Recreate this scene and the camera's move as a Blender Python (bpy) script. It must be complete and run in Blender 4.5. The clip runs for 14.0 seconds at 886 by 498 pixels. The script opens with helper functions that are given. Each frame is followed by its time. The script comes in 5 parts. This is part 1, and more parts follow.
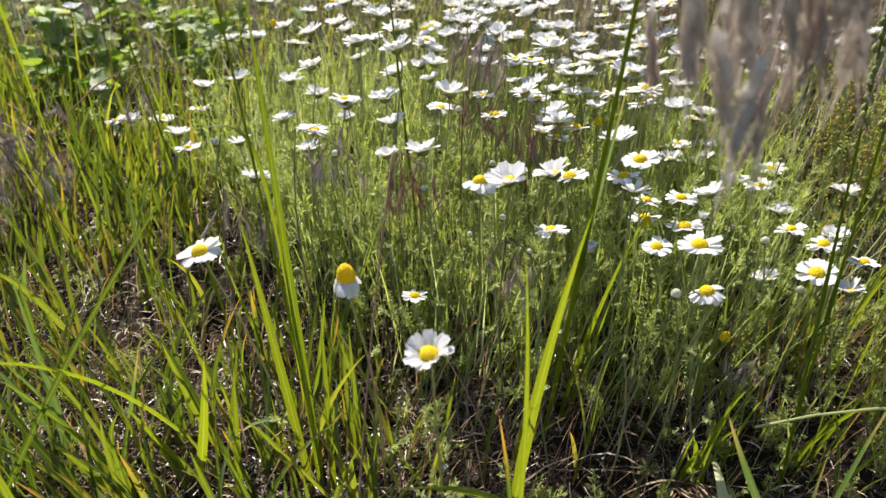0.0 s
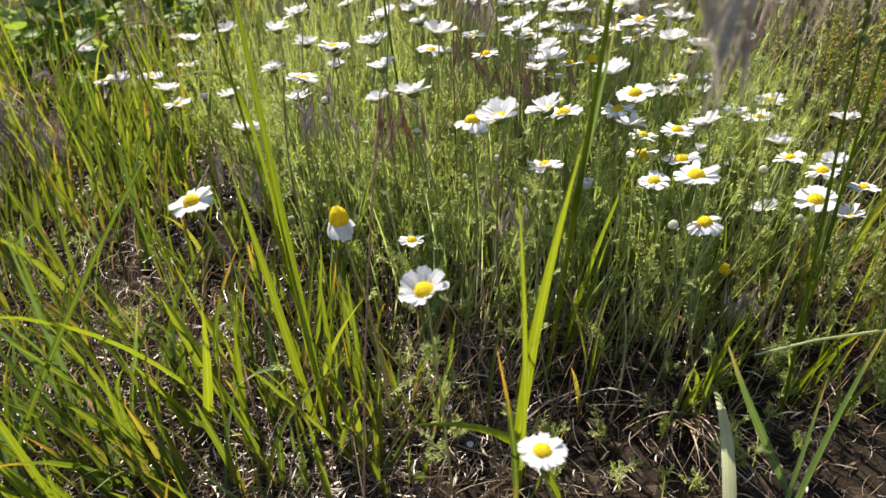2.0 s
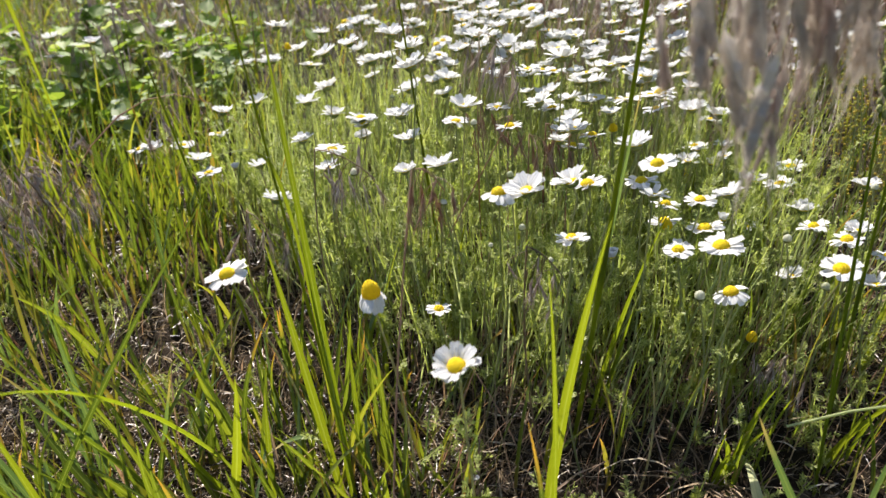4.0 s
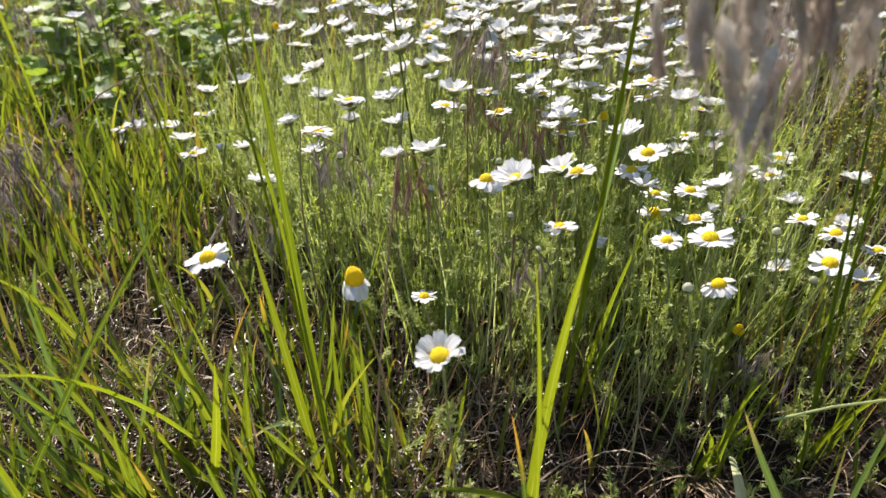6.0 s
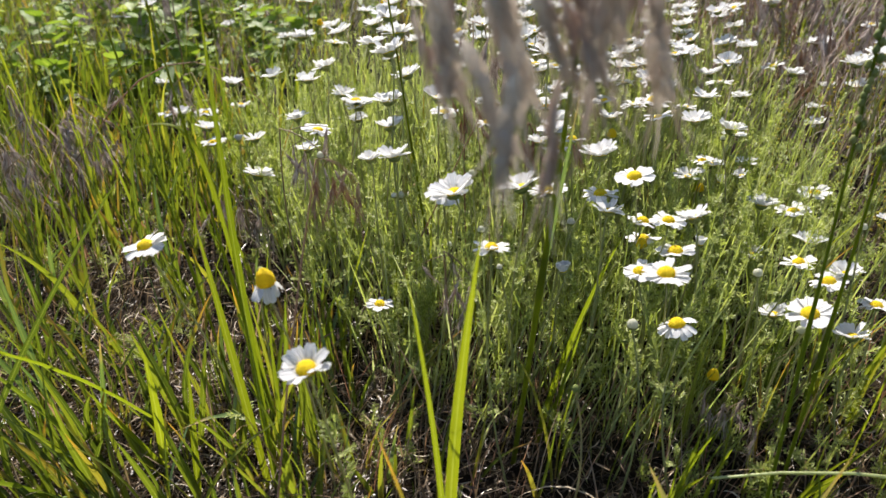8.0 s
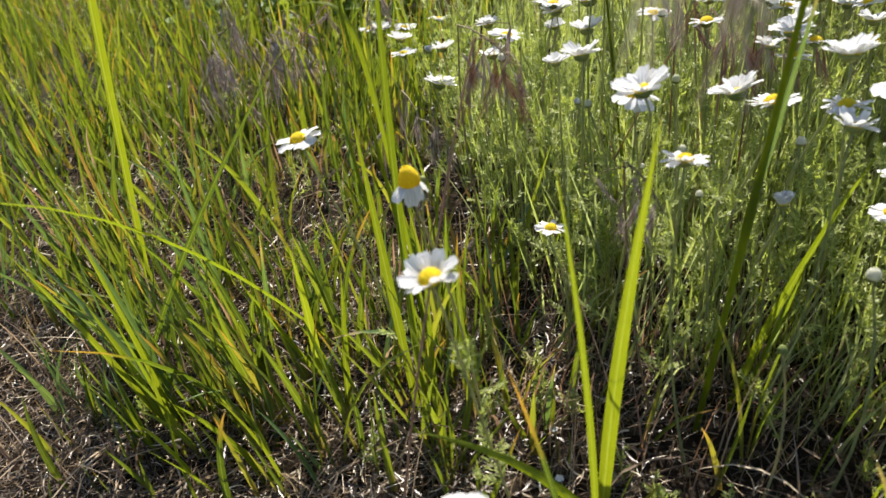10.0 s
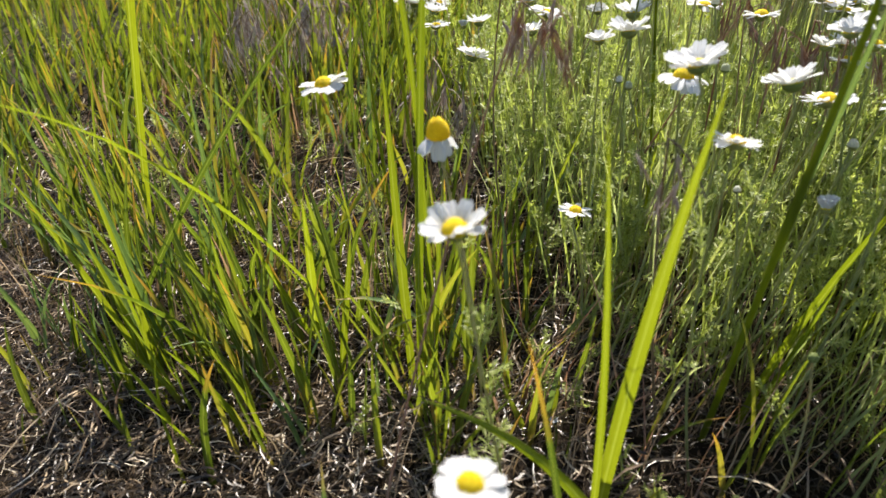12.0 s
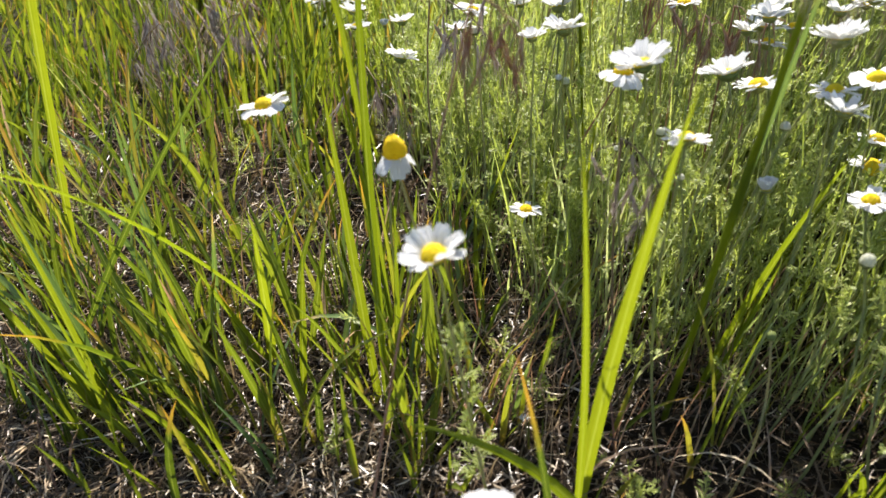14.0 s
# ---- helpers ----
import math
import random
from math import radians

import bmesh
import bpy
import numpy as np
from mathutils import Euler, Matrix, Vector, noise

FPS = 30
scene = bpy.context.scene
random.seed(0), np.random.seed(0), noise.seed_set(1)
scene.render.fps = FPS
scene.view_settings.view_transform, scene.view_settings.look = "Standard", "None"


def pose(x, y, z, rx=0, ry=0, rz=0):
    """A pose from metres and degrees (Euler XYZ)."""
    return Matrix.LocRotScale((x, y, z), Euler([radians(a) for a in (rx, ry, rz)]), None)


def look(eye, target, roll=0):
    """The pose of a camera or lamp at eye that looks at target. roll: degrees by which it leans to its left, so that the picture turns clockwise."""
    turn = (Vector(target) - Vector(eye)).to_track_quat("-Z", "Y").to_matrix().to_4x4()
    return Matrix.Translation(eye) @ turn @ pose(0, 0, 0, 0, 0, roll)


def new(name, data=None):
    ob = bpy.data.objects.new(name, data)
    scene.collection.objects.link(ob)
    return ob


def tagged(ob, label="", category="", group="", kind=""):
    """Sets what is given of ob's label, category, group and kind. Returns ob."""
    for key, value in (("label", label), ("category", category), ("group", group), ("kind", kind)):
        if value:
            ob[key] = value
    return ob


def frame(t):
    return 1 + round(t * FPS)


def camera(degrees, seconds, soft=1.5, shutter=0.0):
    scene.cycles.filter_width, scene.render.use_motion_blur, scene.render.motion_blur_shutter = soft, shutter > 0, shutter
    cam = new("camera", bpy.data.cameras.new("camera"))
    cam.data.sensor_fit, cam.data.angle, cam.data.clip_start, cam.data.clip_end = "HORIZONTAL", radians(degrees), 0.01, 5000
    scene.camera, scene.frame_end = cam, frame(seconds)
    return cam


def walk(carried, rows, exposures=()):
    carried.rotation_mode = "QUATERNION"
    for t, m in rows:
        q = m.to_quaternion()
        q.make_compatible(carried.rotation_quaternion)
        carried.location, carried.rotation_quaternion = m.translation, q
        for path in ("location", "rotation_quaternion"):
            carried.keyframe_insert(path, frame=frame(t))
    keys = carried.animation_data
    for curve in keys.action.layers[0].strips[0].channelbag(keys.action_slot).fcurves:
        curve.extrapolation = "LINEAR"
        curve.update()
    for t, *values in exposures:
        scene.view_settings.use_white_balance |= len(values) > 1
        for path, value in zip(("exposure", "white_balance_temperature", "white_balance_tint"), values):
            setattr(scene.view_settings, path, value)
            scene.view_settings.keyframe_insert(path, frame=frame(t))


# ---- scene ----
cam = camera(63.0, 14.0, soft=1.45, shutter=0.2)
cam.data.dof.use_dof, cam.data.dof.focus_distance, cam.data.dof.aperture_fstop = True, 0.56, 11.0
PATH = [
    (0, (0.029, 0.044, 0.426), (-0.046, 1.727, -0.652), -1.6),
    (0.5, (0.031, 0.044, 0.427), (-0.042, 1.724, -0.656), -3.2),
    (1, (0.033, 0.042, 0.419), (-0.052, 1.669, -0.741), -4.1),
    (1.5, (0.035, 0.04, 0.421), (-0.047, 1.661, -0.748), -4.4),
    (2, (0.034, 0.041, 0.416), (-0.054, 1.656, -0.76), -4.3),
    (2.5, (0.033, 0.042, 0.419), (-0.042, 1.664, -0.749), -3.8),
    (3, (0.032, 0.041, 0.421), (-0.046, 1.674, -0.732), -3.5),
    (3.5, (0.032, 0.043, 0.423), (-0.061, 1.691, -0.706), -3.5),
    (3.7, (0.027, 0.043, 0.428), (-0.103, 1.736, -0.63), -4.6),
    (4, (0.028, 0.04, 0.429), (-0.101, 1.74, -0.618), -5.1),
    (4.2, (0.03, 0.045, 0.423), (-0.109, 1.741, -0.627), -4.6),
    (6.3, (0.029, 0.047, 0.427), (-0.068, 1.726, -0.656), -3.5),
    (6.5, (0.033, 0.042, 0.43), (-0.089, 1.732, -0.633), -3.0),
    (7, (0.046, 0.042, 0.426), (-0.114, 1.736, -0.624), -2.6),
    (7.5, (0.066, 0.043, 0.422), (-0.221, 1.668, -0.707), -3.1),
    (8, (0.128, 0.072, 0.42), (-0.255, 1.72, -0.646), -3.5),
    (8.5, (0.144, 0.081, 0.397), (-0.398, 1.646, -0.724), -4.7),
    (9, (0.138, 0.101, 0.384), (-0.669, 1.544, -0.742), -12.8),
    (9.2, (0.137, 0.106, 0.369), (-0.7, 1.527, -0.761), -12.4),
    (11.3, (0.12, 0.127, 0.365), (-0.855, 1.471, -0.751), -8.5),
    (11.5, (0.115, 0.122, 0.361), (-0.865, 1.46, -0.757), -8.2),
    (12, (0.122, 0.12, 0.342), (-0.79, 1.495, -0.788), -3.5),
    (12.5, (0.117, 0.133, 0.358), (-0.745, 1.488, -0.833), -6.0),
    (13, (0.118, 0.133, 0.347), (-0.703, 1.528, -0.829), -4.9),
    (13.5, (0.11, 0.124, 0.357), (-0.635, 1.533, -0.851), -5.6),
    (14, (0.1, 0.12, 0.353), (-0.61, 1.574, -0.823), -4.6),
]
walk(cam, [(t, look(eye, target, roll)) for t, eye, target, roll in PATH], exposures=[(0.0, 1.22, 6700, 13), (4.0, 1.24, 6700, 13), (7.0, 1.20, 6700, 13), (8.0, 1.17, 6700, 13), (8.5, 1.13, 6700, 13), (9.0, 1.21, 6700, 12), (11.5, 1.27, 6700, 11), (12.5, 1.39, 6700, 11), (14.0, 1.47, 6700, 11)])

# ---- light: clear sky, high sun ahead and to the left ----
SUN = Vector((-0.26, 0.70, 0.80)).normalized()
world = bpy.data.worlds.new("world")
scene.world = world
world.use_nodes = True
wn = world.node_tree.nodes
sky = wn.new("ShaderNodeTexSky")
sky.sky_type, sky.sun_disc = "NISHITA", False
sky.sun_elevation = math.asin(SUN.z)
sky.sun_rotation = math.atan2(SUN.x, SUN.y)
world.node_tree.links.new(sky.outputs[0], wn["Background"].inputs[0])
wn["Background"].inputs[1].default_value = 0.085
sun_data = bpy.data.lights.new("sun", "SUN")
sun_data.energy, sun_data.angle, sun_data.color = 4.6, radians(0.53), (1.0, 0.95, 0.885)
sun = new("sun", sun_data)
sun.matrix_world = look(SUN * 30, (0, 0, 0))


# ---- materials ----
def material(name):
    m = bpy.data.materials.new(name)
    m.use_nodes = True
    nt = m.node_tree
    nt.nodes.clear()

    def node(kind, **values):
        n = nt.nodes.new("ShaderNode" + kind)
        if "operation" in values:
            n.operation = values["operation"]
        if "data_type" in values:
            n.data_type, n.blend_type = values["data_type"], values["blend_type"]
        return n

    return m, node, nt.links.new


def ramp(node, link, source, stops):
    r = node("ValToRGB")
    while len(r.color_ramp.elements) < len(stops):
        r.color_ramp.elements.new(0.5)
    for e, (p, c) in zip(r.color_ramp.elements, stops):
        e.position, e.color = p, (*c, 1)
    link(source, r.inputs[0])
    return r.outputs[0]


def math_node(node, link, op, a, b=None):
    n = node("Math", operation=op)
    for i, v in enumerate((a, b)):
        if v is None:
            continue
        if isinstance(v, (int, float)):
            n.inputs[i].default_value = v
        else:
            link(v, n.inputs[i])
    return n.outputs[0]


def mix_colour(node, link, fac, a, b, blend="MIX"):
    n = node("Mix", data_type="RGBA", blend_type=blend)
    for i, v in ((0, fac), (6, a), (7, b)):
        if isinstance(v, (int, float)):
            n.inputs[i].default_value = v
        elif isinstance(v, tuple):
            n.inputs[i].default_value = (*v, 1)
        else:
            link(v, n.inputs[i])
    return n.outputs[2]


def shade(node, link, colour, rough=0.5, passing=0.0, glow=(1.3, 1.25, 0.6), bump=None, strength=0.3, spec=0.4):
    """Principled surface; passing: the share of light that a thin leaf lets pass, tinted by glow."""
    p = node("BsdfPrincipled")
    p.inputs["Roughness"].default_value = rough
    p.inputs["Specular IOR Level"].default_value = spec
    link(colour, p.inputs["Base Color"])
    if bump is not None:
        b = node("Bump")
        b.inputs["Strength"].default_value, b.inputs["Distance"].default_value = strength, 0.001
        link(bump, b.inputs["Height"])
        link(b.outputs[0], p.inputs["Normal"])
    out = node("OutputMaterial")
    if passing:
        t = node("BsdfTranslucent")
        link(mix_colour(node, link, 1.0, colour, glow, "MULTIPLY"), t.inputs[0])
        s = node("MixShader")
        s.inputs[0].default_value = passing
        link(p.outputs[0], s.inputs[1])
        link(t.outputs[0], s.inputs[2])
        link(s.outputs[0], out.inputs[0])
    else:
        link(p.outputs[0], out.inputs[0])


def chance(node, link):
    """A random number for each blade or leaf, whether joined or an object of its own."""
    a = math_node(node, link, "ADD", node("NewGeometry").outputs["Random Per Island"], node("ObjectInfo").outputs["Random"])
    return math_node(node, link, "FRACT", a)


def leaf_material(name, stops, tip=None, tip_from=0.55, tip_share=0.45, foot=None, passing=0.45, rough=0.42, glow=(1.5, 1.45, 0.6), spec=0.4):
    """Grass and leaves: colour by piece, lengthwise veins, blotches, and tips that dry out on some of them."""
    m, node, link = material(name)
    r = chance(node, link)
    c = ramp(node, link, r, stops)
    uv = node("UVMap").outputs[0]
    sep = node("SeparateXYZ")
    link(uv, sep.inputs[0])
    spots = node("TexNoise")
    spots.inputs["Scale"].default_value, spots.inputs["Detail"].default_value = 160.0, 4.0
    link(node("NewGeometry").outputs["Position"], spots.inputs["Vector"])
    c = mix_colour(node, link, math_node(node, link, "MULTIPLY", spots.outputs[0], 0.5), c, (0.55, 0.6, 0.4), "MULTIPLY")
    veins = math_node(node, link, "SINE", math_node(node, link, "MULTIPLY", sep.outputs[0], 44.0))
    stripe = math_node(node, link, "MULTIPLY", math_node(node, link, "ADD", math_node(node, link, "SINE", math_node(node, link, "MULTIPLY", sep.outputs[0], 31.0)), 1.0), 0.11)
    c = mix_colour(node, link, stripe, c, (0.55, 0.62, 0.45), "MULTIPLY")
    rib = math_node(node, link, "LESS_THAN", math_node(node, link, "ABSOLUTE", math_node(node, link, "SUBTRACT", sep.outputs[0], 0.5)), 0.07)
    c = mix_colour(node, link, math_node(node, link, "MULTIPLY", rib, 0.3), c, (0.30, 0.36, 0.12))
    if tip:
        r2 = math_node(node, link, "FRACT", math_node(node, link, "MULTIPLY", r, 7.31))
        dry = node("MapRange")
        dry.inputs[1].default_value, dry.inputs[2].default_value = tip_from, 0.97
        link(math_node(node, link, "ADD", sep.outputs[1], math_node(node, link, "MULTIPLY", spots.outputs[0], 0.15)), dry.inputs[0])
        some = math_node(node, link, "LESS_THAN", r2, tip_share)
        c = mix_colour(node, link, math_node(node, link, "MULTIPLY", dry.outputs[0], some), c, tip)
    if foot:
        r3 = math_node(node, link, "FRACT", math_node(node, link, "MULTIPLY", r, 13.7))
        low = node("MapRange")
        low.inputs[1].default_value, low.inputs[2].default_value, low.inputs[3].default_value, low.inputs[4].default_value = 0.05, 0.42, 1.0, 0.0
        link(math_node(node, link, "ADD", sep.outputs[1], math_node(node, link, "MULTIPLY", spots.outputs[0], 0.2)), low.inputs[0])
        c = mix_colour(node, link, math_node(node, link, "MULTIPLY", low.outputs[0], math_node(node, link, "LESS_THAN", r3, 0.5)), c, foot)
    shade(node, link, c, rough, passing, glow, bump=veins, strength=0.12, spec=spec)
    return m


def plain_material(name, stops, rough=0.7, passing=0.0, scale=300.0, glow=(1.2, 1.1, 0.8), strength=0.3, spec=0.3):
    """A colour range by piece, with fine grain and wider stains."""
    m, node, link = material(name)
    c = ramp(node, link, chance(node, link), stops)
    fine, wide = node("TexNoise"), node("TexNoise")
    fine.inputs["Scale"].default_value, fine.inputs["Detail"].default_value = scale, 5.0
    wide.inputs["Scale"].default_value = scale / 9
    pos = node("NewGeometry").outputs["Position"]
    link(pos, fine.inputs["Vector"]), link(pos, wide.inputs["Vector"])
    c = mix_colour(node, link, math_node(node, link, "MULTIPLY", fine.outputs[0], 0.7), c, (0.5, 0.48, 0.45), "MULTIPLY")
    c = mix_colour(node, link, math_node(node, link, "MULTIPLY", wide.outputs[0], 0.4), c, (0.75, 0.7, 0.6), "MULTIPLY")
    shade(node, link, c, rough, passing, glow, bump=fine.outputs[0], strength=strength, spec=spec)
    return m


GRASS = leaf_material("grass_blade", [(0.0, (0.055, 0.084, 0.017)), (0.3, (0.095, 0.136, 0.018)), (0.6, (0.140, 0.178, 0.022)), (0.85, (0.185, 0.224, 0.028)), (0.97, (0.240, 0.229, 0.043)), (1.0, (0.284, 0.172, 0.065))], tip=(0.34, 0.20, 0.050), tip_from=0.74, tip_share=0.15, foot=(0.25, 0.165, 0.07), passing=0.5)
LONG_GRASS = leaf_material("long_grass_blade", [(0.0, (0.140, 0.185, 0.014)), (1.0, (0.190, 0.225, 0.019))], passing=0.55, rough=0.55, spec=0.15)
PALE_STEM = leaf_material("pale_stem", [(0.0, (0.25, 0.305, 0.105)), (0.6, (0.40, 0.45, 0.20)), (1.0, (0.56, 0.56, 0.35))], passing=0.42, rough=0.3, glow=(1.25, 1.3, 0.85))
GRASS_BLUE = leaf_material("grass_blade_grey", [(0.0, (0.10, 0.17, 0.07)), (1.0, (0.15, 0.22, 0.10))], tip=(0.35, 0.27, 0.13), tip_from=0.8, tip_share=0.3, passing=0.35)
FERN = leaf_material("feathery_leaf", [(0.0, (0.21, 0.245, 0.066)), (0.5, (0.345, 0.39, 0.115)), (0.85, (0.48, 0.51, 0.195)), (1.0, (0.60, 0.60, 0.31))], passing=0.5, rough=0.42, glow=(1.3, 1.35, 0.75), spec=0.4)
STEM = plain_material("flower_stem", [(0.0, (0.310, 0.361, 0.155)), (0.6, (0.413, 0.456, 0.232)), (1.0, (0.430, 0.413, 0.249))], passing=0.4, rough=0.4)
BROADLEAF = leaf_material("broad_leaf", [(0.0, (0.12, 0.20, 0.035)), (0.5, (0.20, 0.30, 0.06)), (0.8, (0.30, 0.37, 0.13)), (1.0, (0.40, 0.46, 0.33))], passing=0.42, rough=0.55, spec=0.3)
STRAW = plain_material("dry_straw", [(0.0, (0.086, 0.056, 0.034)), (0.4, (0.215, 0.150, 0.090)), (0.8, (0.396, 0.301, 0.189)), (1.0, (0.585, 0.499, 0.370))], rough=0.5, passing=0.2)
BROME = plain_material("dry_brome", [(0.0, (0.36, 0.29, 0.27)), (0.4, (0.54, 0.46, 0.43)), (0.75, (0.70, 0.63, 0.59)), (1.0, (0.82, 0.77, 0.72))], rough=0.5, passing=0.55, scale=700, glow=(1.05, 1.02, 1.0))
BROME_PALE = plain_material("pale_brome", [(0.0, (0.62, 0.56, 0.52)), (0.5, (0.80, 0.75, 0.70)), (1.0, (0.90, 0.87, 0.83))], rough=0.45, passing=0.6, scale=700, glow=(1.05, 1.02, 0.98))
BROME_RED = plain_material("reddish_brome", [(0.0, (0.30, 0.16, 0.12)), (0.5, (0.43, 0.29, 0.22)), (1.0, (0.52, 0.41, 0.32))], rough=0.55, passing=0.4, scale=700)
POD = plain_material("yellow_green_pod", [(0.0, (0.40, 0.44, 0.08)), (0.6, (0.56, 0.54, 0.10)), (1.0, (0.62, 0.48, 0.10))], rough=0.6, passing=0.5)
LITTER = plain_material("dead_litter", [(0.0, (0.030, 0.020, 0.012)), (0.42, (0.088, 0.062, 0.038)), (0.74, (0.24, 0.17, 0.105)), (0.9, (0.54, 0.43, 0.29)), (1.0, (0.82, 0.74, 0.60))], rough=0.36, passing=0.2, spec=0.5)
DEAD = plain_material("dead_grass", [(0.0, (0.10, 0.07, 0.065)), (0.6, (0.23, 0.17, 0.15)), (1.0, (0.42, 0.35, 0.30))], rough=0.6, passing=0.3, scale=700)
BUD = plain_material("pale_bud", [(0.0, (0.58, 0.62, 0.42)), (0.5, (0.74, 0.75, 0.64)), (1.0, (0.80, 0.80, 0.74))], rough=0.6, passing=0.45, glow=(1.1, 1.1, 0.95))
CALYX = plain_material("green_calyx", [(0.0, (0.16, 0.21, 0.05)), (1.0, (0.30, 0.32, 0.10))], rough=0.6, passing=0.15)


def petal_material():
    m, node, link = material("white_petal")
    sep = node("SeparateXYZ")
    link(node("UVMap").outputs[0], sep.inputs[0])
    ribs = math_node(node, link, "SINE", math_node(node, link, "MULTIPLY", sep.outputs[0], 25.0))
    c = ramp(node, link, chance(node, link), [(0.0, (0.62, 0.63, 0.63)), (0.6, (0.72, 0.72, 0.71)), (1.0, (0.80, 0.80, 0.79))])
    root = node("MapRange")
    root.inputs[1].default_value, root.inputs[2].default_value, root.inputs[3].default_value, root.inputs[4].default_value = 0.0, 0.22, 0.35, 0.0
    link(sep.outputs[1], root.inputs[0])
    c = mix_colour(node, link, root.outputs[0], c, (0.72, 0.74, 0.45))
    shade(node, link, c, 0.55, 0.38, (1.0, 1.0, 0.98), bump=ribs, strength=0.35, spec=0.25)
    return m


def disc_material():
    m, node, link = material("yellow_disc")
    cells = node("TexVoronoi")
    cells.inputs["Scale"].default_value = 24.0
    link(node("TexCoord").outputs["Object"], cells.inputs["Vector"])
    c = ramp(node, link, cells.outputs[0], [(0.0, (0.93, 0.77, 0.025)), (0.4, (0.91, 0.71, 0.018)), (0.8, (0.75, 0.52, 0.012))])
    inv = math_node(node, link, "SUBTRACT", 1.0, cells.outputs[0])
    shade(node, link, c, 0.7, 0.32, (1.05, 1.0, 0.6), bump=inv, strength=0.7, spec=0.2)
    return m


def ground_material():
    m, node, link = material("soil_and_litter")
    pos = node("NewGeometry").outputs["Position"]
    fine, mid, wide, flakes = node("TexNoise"), node("TexNoise"), node("TexNoise"), node("TexVoronoi")
    for n, s in ((fine, 420.0), (mid, 45.0), (wide, 3.0), (flakes, 170.0)):
        n.inputs["Scale"].default_value = s
        link(pos, n.inputs["Vector"])
    fine.inputs["Detail"].default_value = mid.inputs["Detail"].default_value = 6.0
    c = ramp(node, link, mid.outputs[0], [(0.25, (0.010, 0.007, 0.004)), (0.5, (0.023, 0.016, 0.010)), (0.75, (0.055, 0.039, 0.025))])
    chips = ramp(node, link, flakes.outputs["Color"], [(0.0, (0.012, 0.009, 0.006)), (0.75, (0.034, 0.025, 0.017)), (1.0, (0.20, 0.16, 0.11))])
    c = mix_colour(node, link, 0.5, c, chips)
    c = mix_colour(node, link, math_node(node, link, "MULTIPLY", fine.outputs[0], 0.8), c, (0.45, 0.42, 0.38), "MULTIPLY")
    green = ramp(node, link, wide.outputs[0], [(0.3, (0.034, 0.048, 0.013)), (0.7, (0.075, 0.070, 0.030))])
    far = node("MapRange")
    far.inputs[1].default_value, far.inputs[2].default_value = 0.65, 1.6
    ln, off = node("VectorMath", operation="LENGTH"), node("VectorMath", operation="SUBTRACT")
    off.inputs[1].default_value = (-0.1, 0.7, 0.0)
    link(pos, off.inputs[0])
    link(off.outputs[0], ln.inputs[0])
    link(ln.outputs["Value"], far.inputs[0])
    c = mix_colour(node, link, far.outputs[0], c, green)
    shade(node, link, c, 0.9, bump=fine.outputs[0], strength=1.0, spec=0.08)
    return m


PETAL, DISC, GROUND = petal_material(), disc_material(), ground_material()


# ---- mesh tools ----
def to_mesh(name, verts, quads, mat, uvs=None, smooth=True):
    """A mesh from arrays: places, four corners a face (a repeated last corner makes a triangle), and a place on the leaf for each corner point."""
    verts, quads = np.asarray(verts, dtype=np.float32), np.asarray(quads, dtype=np.int32)
    me = bpy.data.meshes.new(name)
    tri = quads[:, 2] == quads[:, 3]
    counts = np.where(tri, 3, 4).astype(np.int32)
    keep = np.ones(quads.shape, dtype=bool)
    keep[tri, 3] = False
    loops = quads[keep]
    starts = np.concatenate(([0], np.cumsum(counts)[:-1])).astype(np.int32)
    me.vertices.add(len(verts))
    me.vertices.foreach_set("co", verts.ravel())
    me.loops.add(len(loops))
    me.loops.foreach_set("vertex_index", loops)
    me.polygons.add(len(quads))
    me.polygons.foreach_set("loop_start", starts)
    me.polygons.foreach_set("use_smooth", np.full(len(quads), smooth))
    if uvs is not None:
        layer = me.uv_layers.new(name="UVMap")
        layer.data.foreach_set("uv", np.asarray(uvs, dtype=np.float32)[loops].ravel())
    me.update(calc_edges=True)
    me.validate()
    me.materials.append(mat)
    return me


def joined(name, pieces, mat, smooth=True):
    """Several (verts, quads, uvs) in one mesh."""
    vs, qs, us, n = [], [], [], 0
    for v, q, u in pieces:
        vs.append(v), qs.append(np.asarray(q) + n), us.append(u)
        n += len(v)
    return to_mesh(name, np.concatenate(vs), np.concatenate(qs), mat, np.concatenate(us), smooth)


def part(name, me, parent, label="", m=None):
    ob = new(name, me)
    ob.parent = parent
    if m is not None:
        ob.matrix_basis = m
    return tagged(ob, label)


def thing(name, x, y, label, category, group="", kind=""):
    """An Empty on the ground that holds the parts of a plant."""
    ob = new(name)
    ob.empty_display_size = 0.02
    ob.location = (x, y, float(height(x, y)))
    return tagged(ob, label, category, group, kind)


def stuff(name, me, label, category):
    return tagged(new(name, me), label, category, kind="stuff")


def height(x, y):
    """The ground's height."""
    near = np.exp(-(x * x + y * y) / 30.0)
    return near * (0.006 * np.sin(7 * x + 1) * np.cos(6 * y) + 0.003 * np.sin(23 * x + 3 * y) + 0.0015 * np.sin(61 * x + 5) * np.sin(53 * y)) - 0.002


